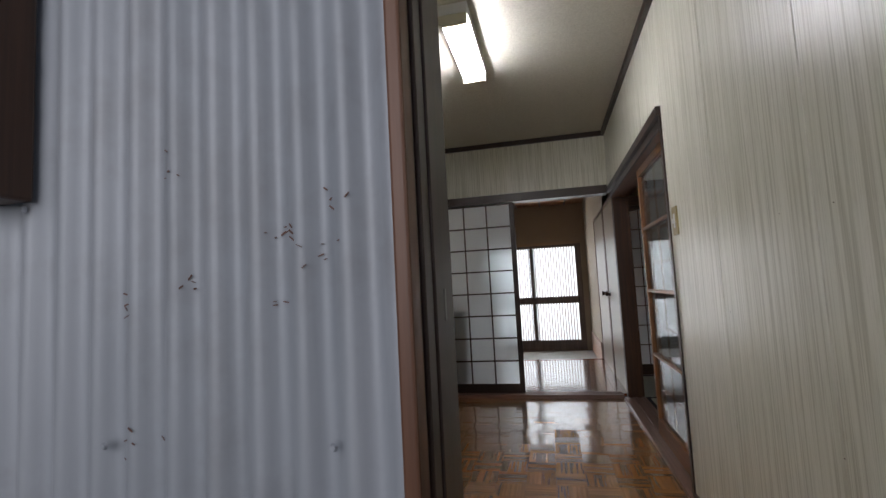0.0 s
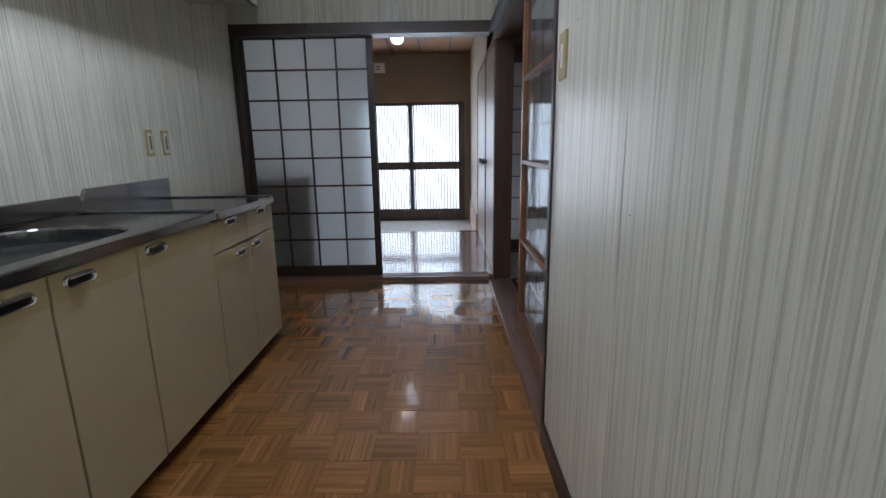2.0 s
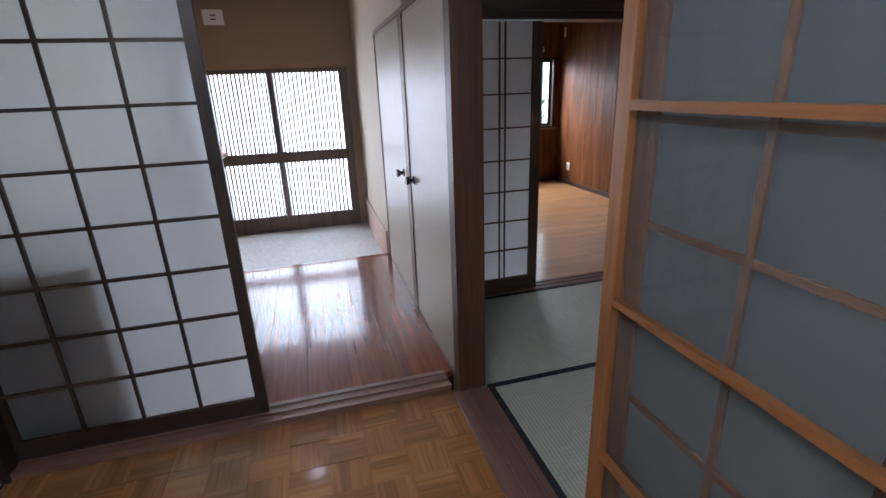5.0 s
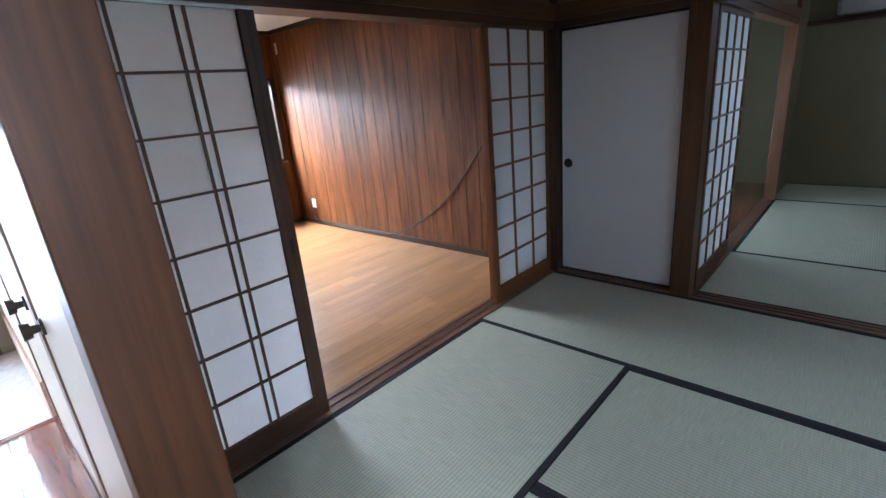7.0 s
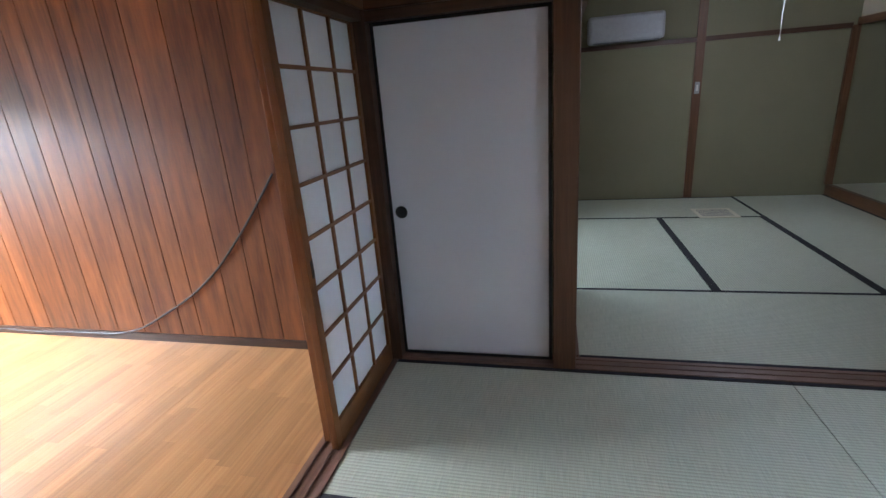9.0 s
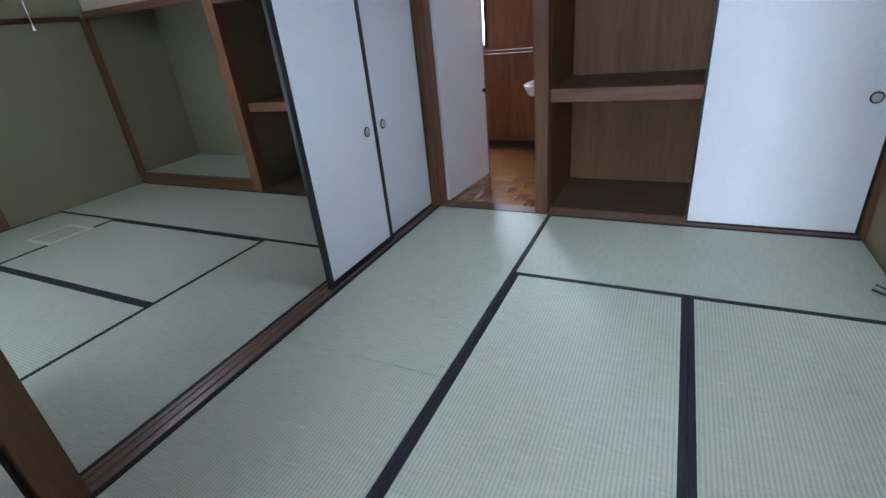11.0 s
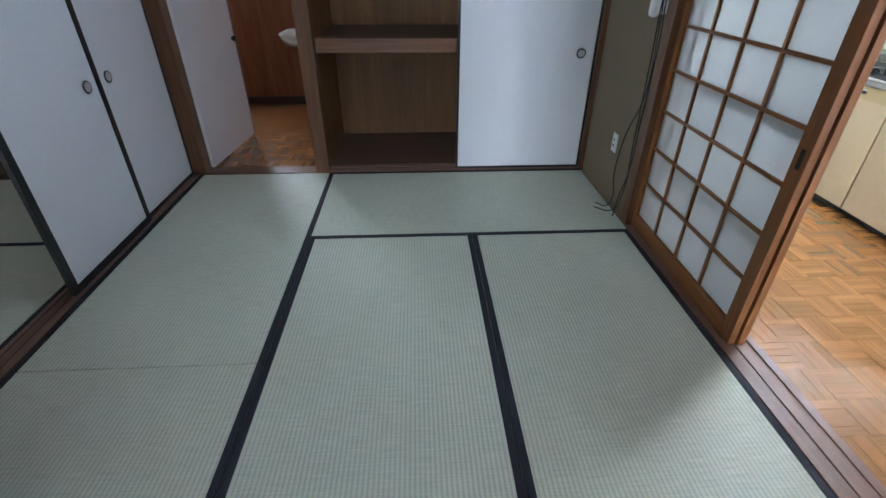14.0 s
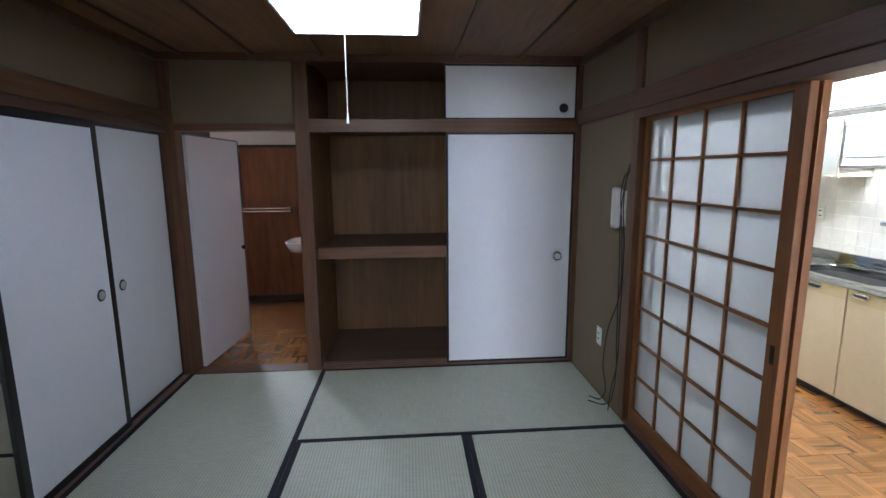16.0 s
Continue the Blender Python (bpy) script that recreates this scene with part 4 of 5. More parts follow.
base_unit("cream kitchen cabinet with one door", 0.91, 1.355, [("cabinet_door", 0.91, 1.355, 0.03, 0.705, [(0.994, 0.676)])])
base_unit("cream stove cabinet with two drawers over doors", 1.357, 1.985, [("drawer", 1.357, 1.67, 0.572, 0.695, [(1.508, 0.681)]), ("drawer", 1.67, 1.985, 0.572, 0.695, [(1.83, 0.682)]), ("cabinet_door", 1.357, 1.67, 0.03, 0.57, [(1.574, 0.537)]), ("cabinet_door", 1.67, 1.985, 0.03, 0.57, [(1.745, 0.543)])], 0.688)

# sink top: flat deck round a rounded basin, and the lower stove deck
sk = thing("sink_top", "brushed stainless steel sink counter with a rounded basin", "sink", "", (-1.6, 0.64, 0.69))


def rounded(y0, y1, x0, x1, r, z, n=8):
    out = []
    for cx, cy, a in ((x1 - r, y1 - r, 0), (x0 + r, y1 - r, 90), (x0 + r, y0 + r, 180), (x1 - r, y0 + r, 270)):
        for i in range(n + 1):
            t = radians(a + 90 * i / n)
            out.append((cx + r * math.cos(t), cy + r * math.sin(t), z))
    return out


def basin_deck():
    """Counter sheet with a hole, joined to a basin by rings of the same count."""
    bm = bmesh.new()
    zt = 0.735
    rings = [rounded(-0.11, 1.388, XL + 0.03, FX + 0.012, 0.012, zt - 0.028), rounded(-0.11, 1.388, XL + 0.03, FX + 0.012, 0.012, zt - 0.004), rounded(-0.106, 1.384, XL + 0.034, FX + 0.008, 0.012, zt),
             rounded(0.36, 1.06, -1.77, -1.385, 0.13, zt), rounded(0.365, 1.055, -1.765, -1.39, 0.127, zt - 0.006), rounded(0.375, 1.045, -1.755, -1.40, 0.12, zt - 0.15), rounded(0.41, 1.01, -1.72, -1.435, 0.10, zt - 0.18)]
    vs = [[bm.verts.new(p) for p in r] for r in rings]
    for a, b in zip(vs, vs[1:]):
        for i in range(len(a)):
            j = (i + 1) % len(a)
            bm.faces.new((a[i], a[j], b[j], b[i]))
    bm.faces.new(vs[-1])
    bmesh.ops.recalc_face_normals(bm, faces=bm.faces)
    return bm


deck = part("deck", basin_deck(), M["steel"], sk)
part("splashback", boxes((XL, XL + 0.018, -0.11, 1.43, 0.735, 0.80), bevel=0.004), M["steel"], sk)
part("end_lip", boxes((XL + 0.018, FX + 0.01, 1.372, 1.388, 0.735, 0.745), bevel=0.004), M["steel"], sk)
part("drain", cyl(bmesh.new(), (-1.6, 0.6, 0.556), (-1.6, 0.6, 0.562), 0.06, 0.055, 28), M["chrome"], sk, "chrome drain with a black rim")
part("strainer", cyl(bmesh.new(), (-1.6, 0.6, 0.562), (-1.6, 0.6, 0.566), 0.04, 0.036, 24), M["black"], sk)
st = thing("stove_deck", "stainless steel stove deck with a raised splashback", "counter", "", (-1.6, 1.69, 0.69))
part("deck", boxes((XL + 0.02, FX + 0.012, 1.392, 2.0, 0.697, 0.728), bevel=0.005), M["steel"], st)
bm = bmesh.new()
shape = ((1.405, 0.735), (1.47, 0.822), (2.04, 0.826), (2.04, 0.70), (1.405, 0.70))
back_, front_ = ([bm.verts.new((x, y, z)) for y, z in shape] for x in (XL, XL + 0.02))
bm.faces.new(back_[::-1])
bm.faces.new(front_)
for k in range(len(shape)):
    m_ = (k + 1) % len(shape)
    bm.faces.new((back_[k], back_[m_], front_[m_], front_[k]))
bmesh.ops.recalc_face_normals(bm, faces=bm.faces)
bmesh.ops.bevel(bm, geom=list(bm.edges), offset=0.003, segments=2, affect="EDGES", profile=0.5)
part("splashback", bm, M["steel"], st)
part("end_lip", boxes((XL + 0.02, FX + 0.005, 1.982, 2.0, 0.728, 0.736), bevel=0.003), M["steel"], st)

# wall mixer tap
tp = thing("mixer_tap", "chrome wall-mounted mixer tap with a long swivel spout", "tap", "", (XL, 0.770, 1.035))
bm = bmesh.new()
cyl(bm, (XL, 0.610, 1.035), (XL + 0.05, 0.610, 1.035), 0.024, 0.018)
cyl(bm, (XL + 0.05, 0.590, 1.035), (XL + 0.05, 0.670, 1.040), 0.016)
cyl(bm, (XL + 0.05, 0.670, 1.035), (XL + 0.06, 0.750, 1.135), 0.013)
part("supply_pipe", bm, M["chrome"], tp)
bm = bmesh.new()
cyl(bm, (XL, 0.910, 1.035), (XL + 0.05, 0.910, 1.035), 0.024, 0.018)
cyl(bm, (XL + 0.05, 0.900, 1.035), (XL + 0.055, 0.870, 1.135), 0.014)
part("supply_pipe", bm, M["chrome"], tp)
bm = bmesh.new()
cyl(bm, (XL + 0.06, 0.730, 1.145), (XL + 0.06, 0.900, 1.140), 0.02)
cyl(bm, (XL + 0.06, 0.770, 1.135), (XL + 0.06, 0.770, 1.185), 0.017)
cyl(bm, (XL + 0.06, 0.900, 1.115), (XL + 0.06, 0.900, 1.185), 0.017)
part("mixer_body", bm, M["chrome"], tp)
bm = bmesh.new()
cyl(bm, (XL + 0.06, 0.750, 1.185), (XL + 0.06, 0.920, 1.183), 0.008)
cyl(bm, (XL + 0.06, 0.745, 1.165), (XL + 0.06, 0.735, 1.210), 0.012, 0.016)
part("lever", bm, M["chrome"], tp)
bm = bmesh.new()
pts = [(XL + 0.06, 0.885, 1.13), (XL + 0.065, 0.89, 1.105), (XL + 0.09, 0.90, 1.09), (XL + 0.185, 0.92, 1.09), (XL + 0.20, 0.922, 1.083), (XL + 0.205, 0.922, 1.06)]
for p, q in zip(pts, pts[1:]):
    cyl(bm, p, q, 0.009)
part("spout", bm, M["chrome"], tp)
for y in (0.80, 0.932):
    v = thing("wall_valve", "round chrome wall valve with a slotted cap", "valve", "wall valves", (XL, y, 1.04))
    part("flange", cyl(bmesh.new(), (XL, y, 1.04), (XL + 0.012, y, 1.04), 0.026, 0.022), M["chrome"], v)
    part("cap", cyl(bmesh.new(), (XL + 0.012, y, 1.04), (XL + 0.03, y, 1.04), 0.014, 0.012), M["steel"], v)

# upper cupboards
for y0, y1 in ((-0.1, 0.5), (0.5, 1.082), (1.084, 1.47), (1.472, 1.755), (1.757, 2.045), (2.047, 2.52)):
    u = thing("wall_cabinet", "cream laminate wall cupboard up to the ceiling", "cabinet", "kitchen wall cupboards", (-1.69, (y0 + y1) / 2, 1.755))
    part("body", boxes((XL + 0.001, -1.52, y0, y1, 1.762, CK - 0.005)), M["laminate_dull"], u)
    f = part("cabinet_door", boxes((-1.519, -1.50, y0 + 0.002, y1 - 0.002, 1.748, CK - 0.045), bevel=0.002), M["laminate"], u)
    part("grip_strip", boxes((-1.522, -1.499, y0 + 0.004, y1 - 0.004, 1.741, 1.7475)), M["brass"], f)
gl = thing("dish_cabinet", "small wall cabinet with grey glass doors", "cabinet", "", (-1.75, 0.17, 1.33))
part("body", boxes((XL + 0.001, -1.63, -0.1, -0.08, 1.33, 1.74), (XL + 0.001, -1.63, 0.42, 0.44, 1.33, 1.74), (XL + 0.001, -1.63, -0.08, 0.42, 1.33, 1.35), (XL + 0.001, XL + 0.012, -0.08, 0.42, 1.35, 1.74)), M["laminate"], gl)
for a, b in ((-0.075, 0.18), (0.16, 0.415)):
    part("glass_door", boxes((-1.64 + (0.006 if a > 0 else 0), -1.636 + (0.006 if a > 0 else 0), a, b, 1.352, 1.738)), M["frost"], gl)

# wire dish rack
rk = thing("dish_rack", "hanging stainless wire dish rack", "dish rack", "", (-1.75, 0.75, 1.39))
for x in (XL + 0.012, -1.62):
    part("long_rail", boxes((x - 0.006, x + 0.006, 0.45, 1.05, 1.39, 1.402)), M["steel"], rk)
for y in (0.456, 1.044):
    part("end_rail", boxes((XL + 0.012, -1.62, y - 0.006, y + 0.006, 1.39, 1.402)), M["steel"], rk)
    part("hanger", boxes((-1.625, -1.615, y - 0.006, y + 0.006, 1.402, 1.745)), M["steel"], rk)
part("back_hanger", boxes((XL + 0.006, XL + 0.016, 0.68, 0.72, 1.402, 1.72)), M["grey_edge"], rk)
for i in range(22):
    y = 0.48 + i * 0.026
    part("wire", cyl(bmesh.new(), (XL + 0.012, y, 1.396), (-1.62, y, 1.396), 0.0025, seg=6), M["chrome"], rk)
for z in (1.45, 1.66):
    part("guard_wire", cyl(bmesh.new(), (-1.62, 0.456, z), (-1.62, 1.044, z), 0.005, seg=8), M["chrome"], rk)
tr = thing("towel_rail", "wall towel rail with three swinging cream arms", "towel rail", "", (XL, 1.10, 1.50))
part("bracket", boxes((XL, XL + 0.03, 1.08, 1.12, 1.45, 1.55), bevel=0.003), M["white_plastic"], tr)
for q in ((0.22, 1.13, 1.545), (0.24, 1.17, 1.525), (0.22, 1.20, 1.50)):
    part("arm", cyl(bmesh.new(), (XL + 0.02, 1.10, q[2] - 0.01), (XL + q[0], q[1], q[2]), 0.006, seg=10), M["plastic"], tr)

# lamps
ul = thing("under_cabinet_lamp", "lit fluorescent tube lamp under the cupboards", "lamp", "", (-1.64, 0.75, 1.74))
part("housing", boxes((-1.70, -1.59, 0.05, 1.16, 1.712, 1.74), bevel=0.004), M["white_plastic"], ul)
part("tube", cyl(bmesh.new(), (-1.645, 0.08, 1.696), (-1.645, 1.13, 1.696), 0.014, seg=14), M["tube_soft"], ul, "glowing white tube", True)
for y in (0.065, 1.145):
    part("tube_holder", boxes((-1.675, -1.615, y - 0.014, y + 0.014, 1.675, 1.712), bevel=0.003), M["white_plastic"], ul)
kl = thing("ceiling_lamp", "lit twin-tube fluorescent ceiling lamp", "lamp", "ceiling lamps", (-1.02, 1.25, CK - 0.06))
part("housing", boxes((-1.09, -0.95, 0.80, 1.475, CK - 0.05, CK), bevel=0.004), M["white_plastic"], kl)
for x in (-1.062, -0.978):
    part("tube", cyl(bmesh.new(), (x, 0.83, CK - 0.07), (x, 1.445, CK - 0.07), 0.015, seg=14), M["tube"], kl, "glowing white tube", True)
for y in (0.815, 1.46):
    part("tube_holder", boxes((-1.085, -0.955, y - 0.014, y + 0.014, CK - 0.095, CK - 0.05), bevel=0.003), M["plastic"], kl)

# switches and sockets


def wall_plate(name, label, cat, face, at, w=0.07, h=0.12, toggle=True, group="wall switches", m="plastic"):
    """Plate on a wall that faces +x, -x, +y or -y."""
    d = thing(name, label, cat, group, at)
    ax, s = face[1], 1 if face[0] == "+" else -1
    x, y, z = at

    def put(n, w0, h0, d0, d1, mt, parent, dz=0.0, lab=""):
        a, b = sorted((d0 * s, d1 * s))
        bm = box(bmesh.new(), x + a, x + b, y - w0 / 2, y + w0 / 2, z - h0 / 2 + dz, z + h0 / 2 + dz, 0.0015) if ax == "x" else box(bmesh.new(), x - w0 / 2, x + w0 / 2, y + a, y + b, z - h0 / 2 + dz, z + h0 / 2 + dz, 0.0015)
        return part(n, bm, M[mt], parent, lab)

    p = put("plate", w, h, 0, 0.007, m, d)
    if toggle:
        put("insert", w * 0.36, h * 0.5, 0.007, 0.009, "white_plastic", p)
        put("toggle", w * 0.26, h * 0.16, 0.009, 0.015, "white_plastic", p, 0, "white rocker")
    elif toggle is None:
        put("insert", w * 0.62, h * 0.78, 0.007, 0.009, "plastic", p)
        put("slot", w * 0.24, h * 0.52, 0.009, 0.0095, "pewter", p)
    else:
        put("socket_face", w * 0.45, h * 0.6, 0.007, 0.009, "white_plastic", p)
        for dz in (-0.018, 0.018):
            put("slot", w * 0.26, h * 0.09, 0.009, 0.0095, "black", p, dz)
    return d


wall_plate("light_switch", "beige wall switch with a white rocker", "switch", "-x", (XR, 0.951, 1.194), m="old_ivory")
wall_plate("socket", "ivory wall socket low above the skirting", "socket", "-x", (XR, 0.253, 0.196), toggle=False, group="sockets")
for y in (1.948, 2.082):
    wall_plate("light_switch", "ivory wall plate with a dark slot", "switch", "+x", (XL, y, 0.998), 0.055, 0.125, None, m="old_ivory")
wall_plate("socket", "ivory wall plate on the kitchen tiles", "socket", "+x", (XL + 0.003, 0.08, 1.06), 0.07, 0.12, False, "sockets")
PLAN = Matrix()
wall_plate("socket", "white wall socket on the beige wall", "socket", "+x", (0.0, 0.49, 0.38), 0.07, 0.12, False, "sockets", "white_plastic")
wall_plate("socket", "white wall socket on the wood panelling", "socket", "-x", (XW, 7.5, 0.2), 0.08, 0.12, False, "sockets", "white_plastic")
wall_plate("light_switch", "grey switch box on the wall post", "switch", "-x", (X2B - 0.022, 1.46, 1.285), 0.05, 0.13, True, "wall switches", "ac_grey")
wall_plate("breaker_box", "white electrical box high on the entrance wall", "box", "-y", (-1.44, 6.66, 2.14), 0.19, 0.14, False, "", "white_plastic")

PLAN = KITCHEN
# plush toy on the sink, kept to a plain rounded shape
bm = bmesh.new()
for c, r in (((-1.62, 0.10, 0.80), (0.06, 0.065, 0.07)), ((-1.62, 0.12, 0.89), (0.045, 0.05, 0.045)), ((-1.58, 0.06, 0.755), (0.05, 0.045, 0.02))):
    bmesh.ops.create_uvsphere(bm, u_segments=24, v_segments=14, radius=1, matrix=Matrix.Translation(c) @ Matrix.Diagonal((*r, 1)))
tagged(part("plush_toy", bm, M["toy"], None, "", True), "small faded yellow plush toy sitting on the sink", "toy")

PLAN = OUTSIDE
# corrugated outer wall beside the back door
cw = struct("wall_corrugated", boxes((XL - 0.5, -0.79, -0.862, -0.847, -0.45, 2.6)), M["grey_edge"], "pale blue-grey corrugated tin cladding with rust specks", "wall")
bm = bmesh.new()
P, N = 0.034, 10
cols = []
x = -2.3
while x < -0.757:
    y = -0.872 + 0.005 * math.cos(2 * math.pi * x / P)
    cols.append((bm.verts.new((x, y, -0.45)), bm.verts.new((x, y, 2.6))))
    x += P / N
for a, b in zip(cols, cols[1:]):
    bm.faces.new((a[0], b[0], b[1], a[1]))
part("tin_sheet", bm, M["tin"], cw, "", True)
rnd = random.Random(4)
NAIL = mesh_of("nail", cyl(bmesh.new(), (0, 0, 0), (0, -0.003, 0), 0.004, 0.0022, 10), M["tin"])
for x, z in ((-0.99, 0.80), (-0.81, 0.803), (-1.15, 0.80), (-1.11, 0.975), (-1.07, 0.98), (-0.99, 1.4), (-0.81, 1.4), (-0.99, 0.3), (-0.81, 0.3)):
    o = new("nail", NAIL)
    o.parent, o.location = cw, PLAN @ Vector((x, -0.8785, z))
SPECK = mesh_of("rust_speck", boxes((-0.0026, 0.0026, -0.0005, 0, -0.0007, 0.0007)), M["rust"])
for i in range(38):
    cx, cz = rnd.choice(((-0.845, 0.945), (-0.845, 0.945), (-0.81, 0.965), (-0.815, 0.925), (-0.975, 0.905), (-0.93, 0.91), (-0.85, 0.895), (-0.965, 0.795), (-0.94, 1.0)))
    o = new("rust_speck", SPECK)
    x = cx + rnd.gauss(0, 0.007)
    o.parent, o.location = cw, PLAN @ Vector((x, -0.8725 + 0.005 * math.cos(2 * math.pi * x / P) - 0.0006, cz + rnd.gauss(0, 0.007)))
    o.rotation_euler = (0, rnd.uniform(-1, 1), 0)
    o.scale = (rnd.uniform(0.4, 1.3), 1, rnd.uniform(0.5, 1.2))
ws = thing("window_shutter", "weathered brown wooden board frame on the tin wall", "shutter", "", (-1.25, -0.90, 1.0))
part("side_board", boxes((-1.118, -1.06, -0.91, -0.878, 0.985, 2.0), bevel=0.003), M["brown_dark_z"], ws)
part("bottom_board", boxes((-1.6, -1.118, -0.905, -0.878, 0.985, 1.022), bevel=0.003), M["brown_dark_x"], ws)
for i in range(14):
    part("slat", boxes((-1.6, -1.118, -0.898, -0.882, 1.05 + 0.06 * i, 1.09 + 0.06 * i)), M["brown_x"], ws)

# back door frame
struct("trim_back_door_board", boxes((-0.7585, -0.748, -0.897, -0.876, -0.45, 2.05), bevel=0.002), M["copper"], "weathered reddish-brown corner board", "trim")
df = thing("back_door_frame", "dark brown grooved door frame of the back door", "door frame", "", (-0.755, -0.82, -0.45))
for i, (x1, y0, y1) in enumerate(((-0.7535, -0.873, -0.855), (-0.7505, -0.855, -0.838), (-0.754, -0.838, -0.82), (-0.752, -0.82, -0.757))):
    part("jamb_strip", boxes((-0.758, x1, y0, y1, -0.45, 1.95), bevel=0.0015), M["dark_z"], df)
part("head_strip", boxes((-0.765, XR, -0.87, -0.757, 1.93, 1.95)), M["dark_x"], df)
part("strike_plate", boxes((-0.7525, -0.7510, -0.795, -0.79, 0.875, 0.90)), M["pewter"], df, "small metal strike plate")

# ---------------------------------------------------------------- hall
PLAN = Matrix()
DX = -0.085


def hall_door(y0, y1, knob_y, label):
    d = thing("hall_door", label, "door", "hall doors", (DX, (y0 + y1) / 2, -0.02))
    lf = part("leaf", boxes((DX - 0.012, DX + 0.006, y0, y1, 0.0, 1.775), bevel=0.002), M["door"], d)
    s = -1
    part("rose", cyl(bmesh.new(), (DX - 0.012, knob_y, 0.875), (DX - 0.02, knob_y, 0.875), 0.026, 0.024, 20), M["brass"], lf)
    bm = cyl(bmesh.new(), (DX - 0.02, knob_y, 0.875), (DX - 0.04, knob_y, 0.875), 0.011, 0.013)
    cyl(bm, (DX - 0.04, knob_y, 0.875), (DX - 0.062, knob_y, 0.875), 0.022, 0.026, 20)
    part("knob", bm, M["brass"], lf, "dark bronze door knob")
    return d


hall_door(3.085, 3.955, 3.87, "pale beige flush hall door with a bronze knob")
hall_door(4.075, 5.03, 4.17, "pale beige flush hall door with a bronze knob, closed")
for i, (a, b) in enumerate(((3.047, 3.085), (3.958, 4.06), (5.035, 5.07))):
    struct("trim_hall_door_jamb_%d" % (i + 1), boxes((DX - 0.018, DX + 0.004, a, b, -0.02, 1.80)), M["jamb"], "brown wooden door jamb", "trim")
struct("trim_hall_door_head", boxes((DX - 0.018, DX + 0.004, 3.047, 5.07, 1.80, 1.83)), M["jamb"], "brown wooden door head", "trim")

PLAN = ENTRANCE
ed = thing("entrance_door", "two wooden lattice sliding entrance doors with frosted glass", "sliding door", "", (-0.97, 6.77, -0.11))
part("head", boxes((-1.76, -0.19, 6.73, 6.80, 1.655, 1.70)), M["pine_dim"], ed)
for x0, x1 in ((-1.76, -1.715), (-0.235, -0.19)):
    part("jamb", boxes((x0, x1, 6.73, 6.80, -0.11, 1.655)), M["grey_wood_z"], ed)
part("sill", boxes((-1.76, -0.19, 6.73, 6.82, -0.12, -0.10)), M["grey_wood_x"], ed)
for x0, x1, y in ((-1.715, -0.96, 6.785), (-1.03, -0.235, 6.755)):
    lf = part("door_leaf", boxes((x0, x0 + 0.045, y - 0.015, y + 0.015, -0.10, 1.655), (x1 - 0.045, x1, y - 0.015, y + 0.015, -0.10, 1.655),
                                 (x0 + 0.045, x1 - 0.045, y - 0.015, y + 0.015, -0.10, 0.065), (x0 + 0.045, x1 - 0.045, y - 0.015, y + 0.015, 0.67, 0.785), (x0 + 0.045, x1 - 0.045, y - 0.015, y + 0.015, 1.61, 1.655)), M["grey_wood_z"], ed)
    for z0, z1 in ((0.065, 0.67), (0.785, 1.61)):
        pn = part("pane", boxes((x0 + 0.045, x1 - 0.045, y + 0.012, y + 0.015, z0, z1)), M["door_glass"], lf)
        pn.visible_shadow = False
        n = 16
        for i in range(1, n):
            x = x0 + 0.045 + (x1 - x0 - 0.09) * i / n
            part("lattice_bar", boxes((x - 0.009, x + 0.009, y - 0.006, y + 0.008, z0, z1)), M["grey_wood_z"], lf)
part("finger_pull", boxes((-0.272, -0.258, 6.737, 6.742, 0.70, 0.77)), M["black"], ed)

PLAN = Matrix()
sc_ = thing("shoe_cabinet", "honey-brown wooden shoe cabinet with lattice doors", "cabinet", "", (-1.7, 5.6, -0.11))
part("body", boxes((-1.895, -1.55, 5.2, 5.97, 0.06, 0.86)), M["brown_dark_z"], sc_)
part("top_board", boxes((-1.898, -1.44, 5.14, 6.06, 0.862, 0.895), bevel=0.004), M["pine_y"], sc_)
part("plinth", boxes((-1.55, -1.50, 5.2, 6.0, 0.05, 0.10), bevel=0.003), M["pine_y"], sc_)
for y in (5.24, 5.93):
    for x in (-1.86, -1.57):
        part("leg", boxes((x - 0.02, x + 0.02, y - 0.02, y + 0.02, -0.11, 0.06), bevel=0.003), M["brown_dark_z"], sc_)
for y0, y1 in ((5.22, 5.59), (5.61, 5.96)):
    f = part("cabinet_door", boxes((-1.55, -1.53, y0, y0 + 0.05, 0.11, 0.85), (-1.55, -1.53, y1 - 0.05, y1, 0.11, 0.85), (-1.55, -1.53, y0 + 0.05, y1 - 0.05, 0.11, 0.17), (-1.55, -1.53, y0 + 0.05, y1 - 0.05, 0.79, 0.85), bevel=0.002), M["pine_z"], sc_)
    for z in (0.2, 0.23, 0.72, 0.75):
        part("lattice_rail", boxes((-1.548, -1.534, y0 + 0.05, y1 - 0.05, z - 0.006, z + 0.006)), M["pine_y"], f)
    for i in range(1, 5):
        y = y0 + 0.05 + (y1 - y0 - 0.1) * i / 5
        part("lattice_bar", boxes((-1.549, -1.535, y - 0.005, y + 0.005, 0.17, 0.79)), M["pine_z"], f)
# unseen cabinet, added so the lower left frosted panes look dark
hc = thing("pane_shade_cabinet", "low dark cabinet, unseen itself, added to darken the lattice door's lower panes", "cabinet", "", (-1.8, 4.0, -0.008))
part("body", boxes((-1.99, -1.53, 3.24, 4.3, 0.04, 0.78), bevel=0.004), M["brown_dark_z"], hc)
part("top_board", boxes((-1.995, -1.51, 3.22, 4.32, 0.78, 0.805), bevel=0.003), M["brown_dark_y"], hc)
